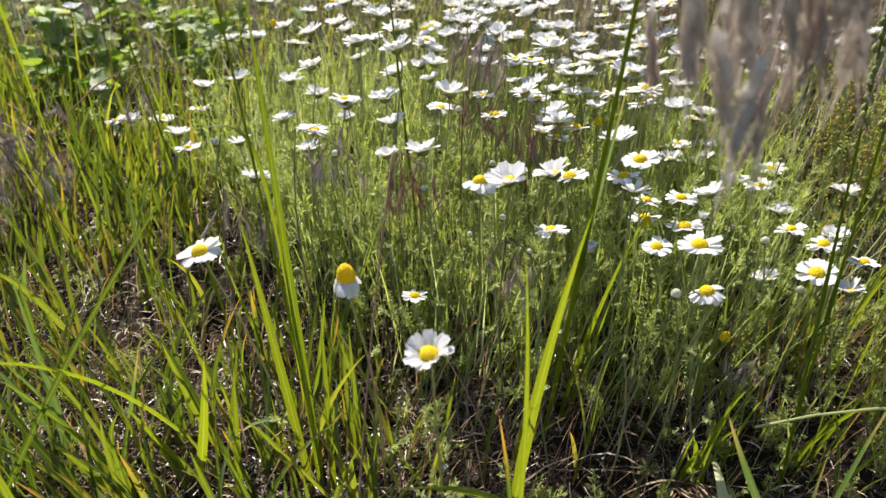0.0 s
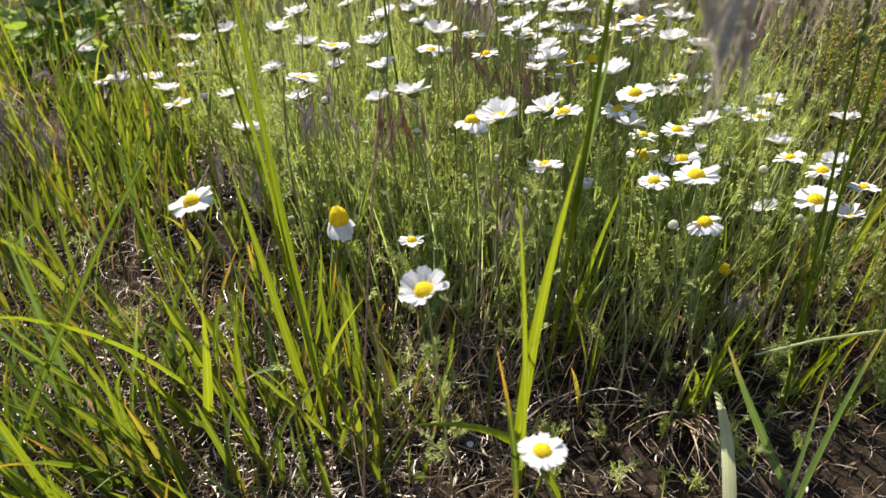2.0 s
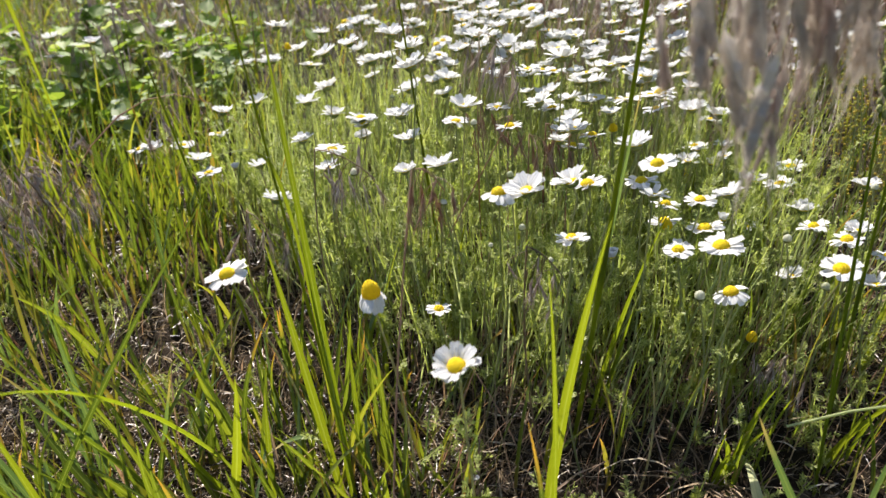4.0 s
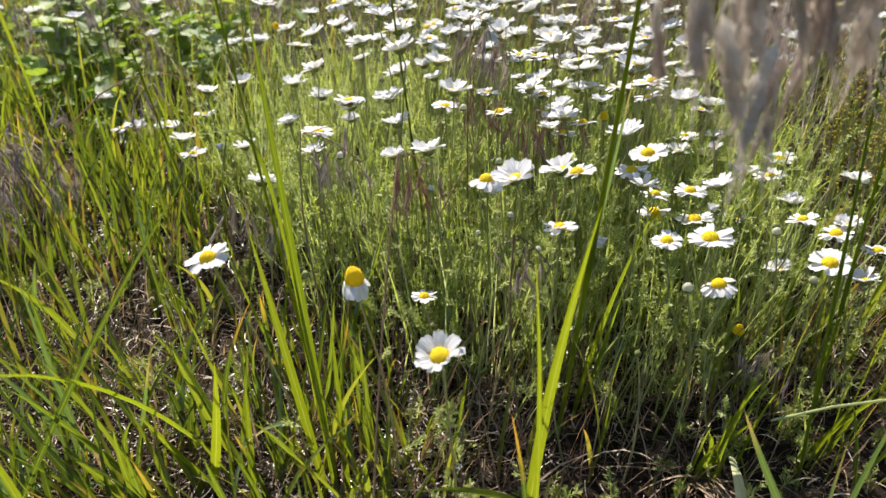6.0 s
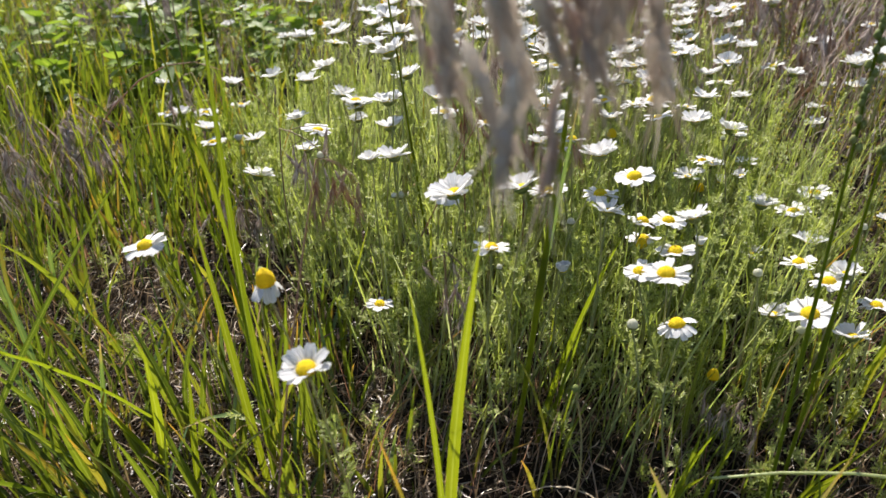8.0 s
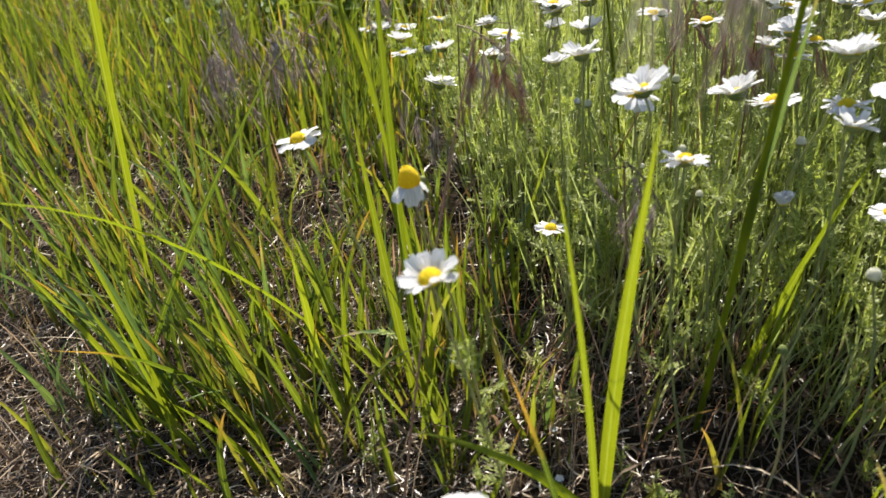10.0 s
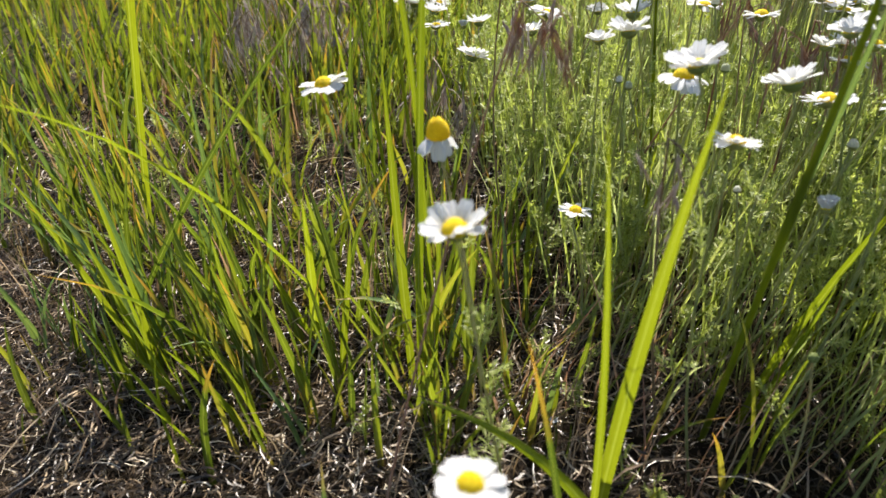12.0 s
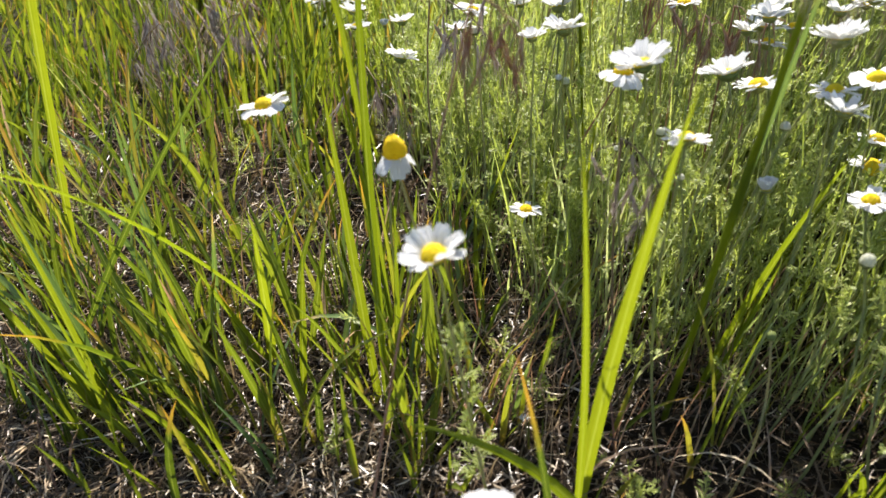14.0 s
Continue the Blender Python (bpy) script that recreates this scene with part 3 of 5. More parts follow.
DAISIES_MIDDLE = [
    (-0.107, 0.601, 0.17, 21), (0.304, 0.606, 0.102, 27), (-0.036, 0.612, 0.188, 29), (0.093, 0.613, 0.25, 27),
    (-0.107, 0.628, 0.176, 27), (0.27, 0.636, 0.069, 23), (-0.044, 0.638, 0.2, 25), (0.209, 0.639, 0.14, 21),
    (0.096, 0.64, 0.175, 22), (0.271, 0.642, 0.115, 35), (0.004, 0.642, 0.19, 22), (0.041, 0.642, 0.2, 20),
    (-0.045, 0.648, 0.197, 26), (-0.032, 0.648, 0.255, 27), (0.378, 0.649, 0.1, 25), (0.299, 0.65, 0.106, 28),
    (0.089, 0.66, 0.19, 23), (-0.186, 0.661, 0.15, 22), (0.143, 0.663, 0.18, 21), (0.213, 0.665, 0.13, 25),
    (-0.142, 0.667, 0.17, 22), (0.241, 0.671, 0.12, 15), (0.223, 0.671, 0.14, 19), (-0.084, 0.677, 0.179, 34),
    (-0.086, 0.677, 0.185, 27), (-0.049, 0.679, 0.26, 30),
]
DAISIES_BEHIND = [
    (-0.087, 0.68, 0.165, 18), (0.244, 0.68, 0.165, 27), (0.108, 0.68, 0.19, 23), (-0.116, 0.689, 0.212, 23),
    (-0.039, 0.691, 0.205, 27), (-0.251, 0.694, 0.13, 24), (0.125, 0.695, 0.18, 19), (0.327, 0.697, 0.1, 25),
    (-0.139, 0.698, 0.196, 24), (-0.225, 0.701, 0.13, 13), (0.125, 0.701, 0.205, 27), (-0.073, 0.702, 0.23, 27),
    (0.094, 0.703, 0.19, 20), (0.071, 0.704, 0.19, 16), (0.265, 0.706, 0.11, 16), (0.027, 0.708, 0.245, 27),
    (-0.008, 0.713, 0.19, 20), (0.239, 0.716, 0.115, 26), (-0.267, 0.718, 0.135, 25), (-0.005, 0.73, 0.2, 27),
    (-0.236, 0.732, 0.179, 23), (0.272, 0.732, 0.11, 20), (0.139, 0.737, 0.185, 26), (0.262, 0.755, 0.13, 21),
]
DAISIES_FAR = [
    (0.19, 0.764, 0.17, 24), (-0.13, 0.765, 0.157, 30), (0.09, 0.767, 0.19, 20), (0.216, 0.768, 0.15, 21),
    (-0.216, 0.784, 0.169, 23), (0.177, 0.788, 0.18, 22), (-0.135, 0.791, 0.215, 27), (0.385, 0.795, 0.195, 27),
    (0.165, 0.798, 0.18, 26), (0.402, 0.799, 0.205, 27), (0.368, 0.799, 0.185, 27), (-0.327, 0.819, 0.11, 27),
    (-0.021, 0.823, 0.19, 22), (-0.281, 0.823, 0.12, 21), (0.007, 0.826, 0.2, 20), (0.06, 0.834, 0.19, 22),
    (-0.39, 0.84, 0.1, 26), (0.256, 0.841, 0.15, 27), (0.078, 0.843, 0.19, 27), (0.157, 0.843, 0.18, 26),
    (-0.377, 0.845, 0.097, 27), (-0.02, 0.846, 0.2, 20), (0.282, 0.855, 0.13, 21), (-0.199, 0.856, 0.23, 27),
]
DAISIES_FARTHER = [
    (-0.171, 0.87, 0.18, 25), (0.043, 0.875, 0.195, 27), (-0.123, 0.876, 0.2, 27), (0.096, 0.878, 0.205, 27),
    (0.438, 0.879, 0.195, 27), (0.254, 0.896, 0.14, 25), (0.135, 0.899, 0.18, 27), (0.377, 0.908, 0.08, 23),
    (0.502, 0.908, 0.17, 27), (0.233, 0.921, 0.16, 25), (-0.236, 0.925, 0.17, 27), (0.485, 0.928, 0.155, 27),
    (-0.233, 0.931, 0.17, 27), (0.379, 0.932, 0.09, 19), (0.418, 0.933, 0.115, 27), (0.453, 0.935, 0.135, 27),
    (-0.198, 0.94, 0.18, 27), (-0.457, 0.943, 0.1, 22), (0.112, 0.946, 0.18, 26), (0.422, 0.948, 0.14, 27),
    (-0.05, 0.969, 0.19, 23), (0.334, 0.972, 0.125, 27), (-0.286, 0.992, 0.15, 24),
]
DAISIES_EDGE = [
    (0.409, 1.005, 0.09, 20), (-0.149, 1.014, 0.19, 27), (0.231, 1.017, 0.15, 27), (0.301, 1.022, 0.14, 25),
    (0.545, 1.032, 0.08, 27), (-0.517, 1.047, 0.18, 27), (0.492, 1.06, 0.13, 27), (0.483, 1.065, 0.125, 27),
    (-0.069, 1.068, 0.17, 22), (-0.122, 1.077, 0.17, 25), (-0.417, 1.083, 0.185, 27), (0.49, 1.088, 0.08, 26),
    (-0.201, 1.091, 0.16, 26), (0.42, 1.099, 0.115, 27), (0.412, 1.103, 0.115, 27), (-0.073, 1.108, 0.18, 26),
    (0.021, 1.121, 0.16, 26), (0.221, 1.142, 0.14, 27), (-0.143, 1.153, 0.16, 20), (-0.643, 1.155, 0.135, 27),
    (-0.648, 1.172, 0.16, 27), (-0.496, 1.236, 0.1, 21), (-0.503, 1.242, 0.1, 21), (0.521, 1.244, 0.1, 27),
]


def petal_piece(long, wide, cup, droop, notch):
    """A white ray along +x from the disc's rim: narrow root, blunt notched tip, shallow trough, bending down by droop."""
    rows, vs, us = 5, [], []
    for i in range(rows + 1):
        s = i / rows
        w = wide * 0.5 * (0.45 + 0.55 * math.sin(min(1.0, s * 1.5) * 1.57)) * (1.0 if s < 0.9 else 0.72)
        for j, t in enumerate((-1.0, 0.0, 1.0)):
            x = long * s - (notch if i == rows and j == 1 else 0.0)
            vs.append((x, w * t, cup * wide * t * t - droop * long * s * s + 0.04 * long * math.sin(s * 3)))
            us.append(((t + 1) / 2, s))
    q = [(i * 3 + j, (i + 1) * 3 + j, (i + 1) * 3 + j + 1, i * 3 + j + 1) for i in range(rows) for j in range(2)]
    return np.array(vs), np.array(q), np.array(us)


# rays of unit length, to be scaled: plain, broad, drooping, narrow, upcurved
RAYS = [petal_piece(1.0, w, c, d, n) for w, c, d, n in ((0.50, 0.10, 0.02, 0.05), (0.58, 0.14, 0.08, 0.04), (0.54, 0.08, 0.38, 0.06), (0.44, 0.16, 0.0, 0.03), (0.52, 0.20, -0.15, 0.05), (0.48, -0.08, 0.06, 0.05))]
RAY_MESHES = [to_mesh("petal", *r[:2], PETAL, r[2]) for r in RAYS]
# discs of unit width: flat, domed, high cone
DISCS = [dome(0.5, rise, 7, 18, 0.035, 0.1) for rise in (0.28, 0.44, 0.85)]
DISC_MESHES = [to_mesh("disc", *d[:2], DISC, d[2]) for d in DISCS]
CUP_MESH = to_mesh("calyx", *moved(dome(0.5, 0.42, 4, 12, 0.05, 0.02), pose(0, 0, 0, 180))[:2], CALYX, dome(0.5, 0.42, 4, 12)[2])
FEATHER_MESHES = [to_mesh("leaf", *f[:2], FERN, f[2], smooth=False) for f in (feather(0.024, 7, 0.7), feather(0.032, 8, 0.5))]

LABELS = {
    "open": "white daisy with a yellow disc, fully open",
    "cup": "white daisy with upturned petals, cupped",
    "cone": "ageing daisy with a tall yellow cone and drooping white petals",
    "old": "white daisy with a domed yellow disc and swept-back petals",
    "bare": "faded daisy head, a bare yellow disc",
    "half": "white daisy just opening, petals still folded up",
}


def daisy(x, y, z, wide, style, facing=(0.0, 0.0), base=None, near=True, leaves=2, label="", leaf_size=0.6, leaf_from=0.3):
    """One flower on its stem. facing: how far the head leans towards x and y."""
    d = wide / 1000.0
    bx, by = base if base else (x - 0.012 + random.gauss(0, 0.018), y + random.gauss(0, 0.016) + 0.008)
    root = thing("daisy", bx, by, label or LABELS[style], "flower", "daisies in the meadow")
    hx, hy, hz = x - bx, y - by, z - root.location.z
    head = Matrix.Translation((hx, hy, hz)) @ Vector((facing[0], facing[1], 1.0)).to_track_quat("Z", "Y").to_matrix().to_4x4() @ pose(0, 0, 0, 0, 0, random.uniform(0, 360))
    axis = head.to_3x3() @ Vector((0, 0, 1))
    neck = np.array((hx, hy, hz)) - np.array(axis) * d * 0.10
    line = bent((0, 0, -0.006), neck, (random.gauss(0, 0.006), random.gauss(0, 0.006), 0), 8)
    line[-2] = neck - np.array(axis) * d * 0.35
    part("stem", to_mesh("stem", *tube(line, np.linspace(0.0009, 0.0006, 8), 5)[:2], STEM, tube(line, 0.001, 5)[2]), root)
    seat = head @ Matrix.Scale(d * 0.36, 4)
    bloom, unseat = part("flower_head", CUP_MESH, root, "flower head on a green calyx", m=seat), seat.inverted()
    kind, size = {"open": (0, 0.36), "cup": (0, 0.31), "cone": (2, 0.60), "old": (1, 0.42), "bare": (2, 0.55), "half": (0, 0.3)}[style]
    if style == "cup" and near and y < 0.32:
        kind, size = 1, 0.40
    if style == "open" and y < 0.62:
        kind, size = 1, 0.39
    part("disc", DISC_MESHES[kind], bloom, m=unseat @ head @ Matrix.Diagonal((d * size, d * size, d * size, 1)))
    if style != "bare":
        count = random.randint(13, 18) if style != "cone" else 8
        rays = []
        for i in range(count):
            tilt = {"open": random.gauss(6, 9), "cup": random.gauss(23, 11), "cone": random.gauss(-66, 9), "old": random.gauss(-22, 9), "half": random.gauss(62, 6)}[style]
            if style == "cone" and i == 3:
                tilt = -5
            yaw = 360 * i / count + random.gauss(0, 5)
            ln = (d * 0.5 - d * size * 0.36) * random.uniform(0.86, 1.1)
            if style == "cone":
                ln = d * random.uniform(0.44, 0.54)
            m = head @ pose(0, 0, 0, 0, 0, yaw) @ Matrix.Translation((d * size * 0.38, 0, 0)) @ pose(0, 0, 0, random.gauss(0, 9), -tilt, 0) @ Matrix.Diagonal((ln, ln * random.uniform(1.05, 1.35), ln, 1))
            k = random.choice({"open": (0, 1, 3, 5), "cup": (0, 4, 3, 4), "cone": (1, 2), "old": (1, 2), "half": (0, 4)}[style])
            if near:
                part("petal", RAY_MESHES[k], bloom, m=unseat @ m)
            else:
                rays.append(moved(RAYS[k], m))
        if rays:
            part("corolla", joined("corolla", rays, PETAL), root, "ring of white petals")["kind"] = "stuff"
    for i in range(leaves):
        s = random.uniform(leaf_from, leaf_from + 0.5)
        p = line[int(s * 7)]
        part("leaf", random.choice(FEATHER_MESHES), root, m=Matrix.Translation(p) @ pose(0, 0, 0, 0, -random.uniform(10, 60), random.uniform(0, 360)) @ Matrix.Scale(leaf_size * random.uniform(0.75, 1.25), 4))
    return root


def build_daisies():
    # the flowers that stand clear in front
    daisy(0.010, 0.297, 0.206, 24.5, "cup", (-0.10, -0.10), (0.012, 0.335), leaves=9, label="white daisy on a leafy stem, one petal curled", leaf_size=0.6, leaf_from=0.3)
    daisy(0.057, 0.224, 0.182, 20, "open", (0.05, 0.18), (0.060, 0.235), leaves=3, label="small white daisy standing low over the litter")
    daisy(-0.038, 0.363, 0.203, 18, "cone", (-0.03, 0.0), (-0.033, 0.385), leaves=2)
    daisy(-0.128, 0.393, 0.201, 26, "open", (-0.22, -0.05), (-0.105, 0.42), leaves=2, label="white daisy leaning aside on a thin stem")
    daisy(-0.011, 0.463, 0.117, 20.5, "open", (0.05, 0.22), (-0.008, 0.470), leaves=3, label="small white daisy with a raised yellow disc")
    rows = DAISIES_FRONT + DAISIES_SECOND + DAISIES_MIDDLE + DAISIES_BEHIND + DAISIES_FAR + DAISIES_FARTHER + DAISIES_EDGE
    known = {(0.036, 0.479): "old", (0.052, 0.434): "cup", (0.086, 0.486): "cup", (0.101, 0.514): "open", (0.077, 0.411): "open", (0.186, 0.438): "old", (0.176, 0.44): "open", (0.166, 0.496): "open", (-0.004, 0.509): "cup", (0.265, 0.457): "open"}
    for x, y, z, wide in rows:
        style = random.choices(("open", "cup", "old"), (50, 45, 5) if y < 0.6 else (28, 70, 2))[0]
        style = known.get((x, y), style)
        if wide < 16:
            style = "half"
        daisy(x, y, z, min(max(wide * 1.1, 15), 28.5), style, (random.gauss(-0.10, 0.12), random.gauss(0.22, 0.10)), near=y < 1.06, leaves=2 if y < 0.6 else 0)
    for i in range(72):
        x, y = random.uniform(-0.14, 0.36), random.uniform(0.78, 1.25)
        daisy(x, y, random.uniform(0.16, 0.21), random.uniform(20, 27), random.choice(("open", "cup", "cup")), (random.gauss(-0.10, 0.12), random.gauss(0.22, 0.10)), near=y < 1.0, leaves=0)
    for i in range(48):
        x, y = random.uniform(-0.03, 0.22), random.uniform(0.70, 1.12)
        daisy(x, y, random.uniform(0.17, 0.22), random.uniform(20, 26), random.choice(("open", "cup", "cup")), (random.gauss(-0.08, 0.15), random.gauss(0.10, 0.15)), near=y < 0.96, leaves=0)
    for i in range(18):
        x, y = random.uniform(0.03, 0.23), random.uniform(0.60, 0.78)
        daisy(x, y, random.uniform(0.175, 0.215), random.uniform(23, 27), random.choice(("open", "cup", "cup")), (random.gauss(-0.10, 0.12), random.gauss(0.22, 0.10)), near=False, leaves=0)
    for i in range(34):
        x, y = random.uniform(-0.02, 0.30), random.uniform(0.74, 1.15)
        daisy(x, y, random.uniform(0.15, 0.21), random.uniform(23, 28), random.choice(("open", "cup", "cup")), (random.gauss(-0.08, 0.13), random.gauss(0.10, 0.15)), near=False, leaves=0)
    for i in range(30):
        x, y = (random.gauss(0.72, 0.09), random.gauss(1.36, 0.10)) if i < 20 else (random.uniform(-0.95, -0.45), random.uniform(1.1, 1.6))
        daisy(x, y, random.uniform(0.12, 0.17), random.uniform(20, 25), random.choice(("open", "cup")), (random.gauss(-0.10, 0.12), random.gauss(0.22, 0.10)), near=False, leaves=0)
    for x, y, z in ((0.169, 0.541, 0.130), (0.220, 0.471, 0.071), (0.145, 0.66, 0.165), (-0.21, 0.93, 0.185), (0.234, 0.728, 0.082)):
        daisy(x, y, z, 15, "bare", leaves=1)


build_daisies()


def bud(x, y, z, wide, pale):
    root = thing("daisy_bud", x, y, "round white daisy bud on a thin stem" if pale else "small green daisy bud on a thin stem", "flower bud", "daisy buds")
    hz = z - root.location.z
    line = bent((0, 0, -0.006), (0, 0, hz - wide * 0.4), (random.gauss(0, 0.006), random.gauss(0, 0.006), 0))
    part("stem", to_mesh("stem", *tube(line, np.linspace(0.0009, 0.0006, 7), 5)[:2], STEM, tube(line, 0.001, 5)[2]), root)
    part("head", to_mesh("head", *dome(wide * 0.5, wide * 0.62, 5, 12, 0.05, wide * 0.35)[:2], BUD if pale else CALYX, dome(wide * 0.5, 1, 5, 12)[2]), root, m=Matrix.Translation((0, 0, hz - wide * 0.2)))
    part("calyx", CUP_MESH, root, m=Matrix.Translation((0, 0, hz - wide * 0.2)) @ Matrix.Diagonal((wide * 1.02, wide * 1.02, wide * 1.0, 1)))


for x, y, z, w, pale in ((0.158, 0.415, 0.155, 0.0085, True), (0.238, 0.485, 0.150, 0.008, True), (0.243, 0.50, 0.145, 0.006, False), (-0.005, 0.52, 0.175, 0.007, True), (0.046, 0.53, 0.19, 0.007, True),
                         (0.128, 0.40, 0.115, 0.006, False), (0.118, 0.50, 0.172, 0.007, True), (0.02, 0.60, 0.205, 0.007, True), (-0.075, 0.55, 0.19, 0.008, True), (0.262, 0.56, 0.12, 0.007, False)):
    bud(x, y, z, w * 0.78, pale)
for i in range(20):
    bx, by = random.uniform(-0.1, 0.32), random.uniform(0.44, 0.85)
    bud(bx, by, random.uniform(0.09, 0.19), random.uniform(0.004, 0.0065), random.random() < 0.4)


# ---- single tufts, stalks and dry grasses ----
def tuft(x, y, blades, label, mat=GRASS, group="grass tufts"):
    """blades: base offset, tip (x, y, z), width, bow and turn of each, in metres from the tuft's foot."""
    root = thing("grass_tuft", x, y, label, "grass", group)
    for b, tip, width, bow, turn in blades:
        part("blade", to_mesh("blade", *blade((b[0], b[1], b[2] if len(b) > 2 else -0.004), tip, width, bow, turn)[:2], mat, blade((0, 0, 0), (0, 0, 1), 1, bow)[2]), root)
    if len(blades) == 1:
        b, tip, width, bow, turn = blades[0]
        up = np.array(((b[0], b[1], -0.004), (b[0] + tip[0] * 0.04, b[1] + tip[1] * 0.04, 0.006), (b[0] + tip[0] * 0.09, b[1] + tip[1] * 0.09, 0.016)))
        part("sheath", to_mesh("sheath", *tube(up, width * 0.3, 6)[:2], STRAW, tube(up, 0.001, 6)[2]), root, "dry brown leaf sheath")
    return root


def random_tuft(x, y, count, high, wide, label, mat=GRASS, spread=0.4, way=(0, 0)):
    rows = []
    for i in range(count):
        a, r = random.uniform(0, 6.283), random.uniform(0.1, 1) * spread
        h = high * random.uniform(0.45, 1.05)
        tip = (math.cos(a) * r * h + way[0] * h, math.sin(a) * r * h + way[1] * h, h)
        bow = (-tip[0] * random.uniform(-0.1, 0.4) + random.gauss(0, 0.03) * h, -tip[1] * 0.15, h * 0.06 * random.uniform(0, 1.8))
        rows.append(((random.gauss(0, 0.006), random.gauss(0, 0.006)), tip, wide * random.uniform(0.5, 1.1), bow, random.uniform(-1.2, 1.2)))
    return tuft(x, y, rows, label, mat)


def build_tufts():
    # the long blades by the daisies
    tuft(0.100, 0.465, [((0, 0), (0.056, 0.02, 0.192), 0.0062, (-0.006, 0, 0), 0.5), ((0.006, 0.004), (0.03, 0.0, 0.12), 0.0045, (0, 0, 0), 0.2)], "broad green grass blades among the daisies", LONG_GRASS)
    tuft(0.054, 0.350, [((0, 0), (0.031, -0.018, 0.265), 0.0076, (-0.004, 0.004, 0), 0.1)], "single broad bright green grass blade, upright", LONG_GRASS)
    tuft(0.056, 0.335, [((0, 0), (-0.002, -0.018, 0.255), 0.0038, (0.004, 0.0, 0), 0.3)], "single narrow bright green grass blade", LONG_GRASS)
    tuft(0.052, 0.315, [((0, 0), (-0.010, -0.026, 0.18), 0.0040, (0.004, 0.0, 0), 0.2), ((0.004, 0.004), (0.03, 0.0, 0.09), 0.003, (0, 0, 0), 0.4)], "short green grass shoots beside a broad blade")
    tuft(0.085, 0.325, [((0, 0), (-0.092, -0.040, 0.130), 0.0058, (0.012, 0.005, 0.022), 0.9)], "arching green grass blade over the litter", LONG_GRASS)
    tuft(-0.300, 0.330, [((0, 0), (0.168, 0.076, 0.248), 0.0042, (-0.004, -0.004, 0.006), 0.4), ((0.01, 0), (-0.03, -0.02, 0.13), 0.005, (0, 0, 0.01), 0.0)], "long green grass blade leaning over")
    tuft(-0.182, 0.430, [((0, 0), (-0.010, -0.215, 0.254), 0.0062, (0.0, 0.0, 0.050), 0.0), ((0.046, -0.055), (0.056, -0.035, 0.11), 0.0055, (0, 0, 0), 0.2)], "grass tuft with one long blade leaning out flat", LONG_GRASS)
    tuft(-0.245, 0.311, [((0, 0), (-0.060, -0.010, 0.150), 0.0072, (0.006, 0, 0.004), 0.3), ((0.004, 0.003), (-0.012, 0.010, 0.175), 0.0066, (0.004, 0, 0), 0.1), ((0.006, -0.002), (-0.022, 0.0, 0.112), 0.0074, (0.002, 0, 0.004), 0.4), ((0.010, 0.0), (0.016, -0.008, 0.118), 0.0060, (0, 0, 0), 0.0)], "broad bright grass tuft leaning over the litter", LONG_GRASS)
    tuft(-0.238, 0.318, [((0, 0), (-0.085, 0.004, 0.125), 0.0066, (0.008, 0, 0.010), 0.5), ((-0.004, 0.004), (-0.055, 0.020, 0.168), 0.0058, (0.006, 0, 0.004), 0.2)], "broad bluish-green grass tuft", GRASS_BLUE)
    tuft(-0.090, 0.425, [((0, 0), (-0.085, -0.020, 0.258), 0.0038, (0.002, -0.006, 0.290, 5.0), 1.2)], "grass blade bent over flat", LONG_GRASS)
    tuft(-0.078, 0.385, [((0, 0), (-0.022, 0.085, 0.350), 0.0058, (0.004, -0.012, 0), 0.1), ((-0.008, 0.004), (-0.035, 0.04, 0.21), 0.0065, (0, 0, 0.01), 0.3), ((0.008, 0), (0.012, 0.02, 0.15), 0.0055, (0, 0, 0), -0.2)], "tall bright green grass tuft", LONG_GRASS)
    tuft(-0.172, 0.392, [((0, 0), (0.046, -0.032, 0.152), 0.0072, (0.002, 0.0, 0), 0.3), ((0.004, 0), (-0.02, -0.02, 0.10), 0.006, (0, 0, 0), 0.3)], "broad bright grass blade leaning over the litter", LONG_GRASS)
    tuft(0.205, 0.285, [((0, 0), (0.050, 0.045, 0.165), 0.0070, (-0.004, 0.0, 0.006), 0.4), ((0.0, 0.004), (0.028, 0.05, 0.11), 0.0042, (0, 0, 0), 0.2)], "coarse green grass tuft at the edge of the litter", GRASS_BLUE)
    tuft(0.234, 0.328, [((0, 0), (-0.071, -0.007, 0.151), 0.0058, (-0.004, 0.0, 0.004), 0.3)], "narrow grey-green grass blade over the litter", GRASS_BLUE)
    tuft(0.174, 0.270, [((0, 0), (0.026, 0.142, 0.022), 0.0092, (0.002, 0, 0.030), 0.1)], "pale grey-green grass leaf lying almost flat", PALE_STEM)
    for x, y, n, h in ((-0.285, 0.350, 4, 0.15), (-0.270, 0.410, 4, 0.17)):
        random_tuft(x, y, n, h, 0.0055, "broad bluish-green grass tuft", GRASS_BLUE, spread=0.25, way=(-0.16, 0.02))
    label = "bright green grass tuft with yellowing tips"
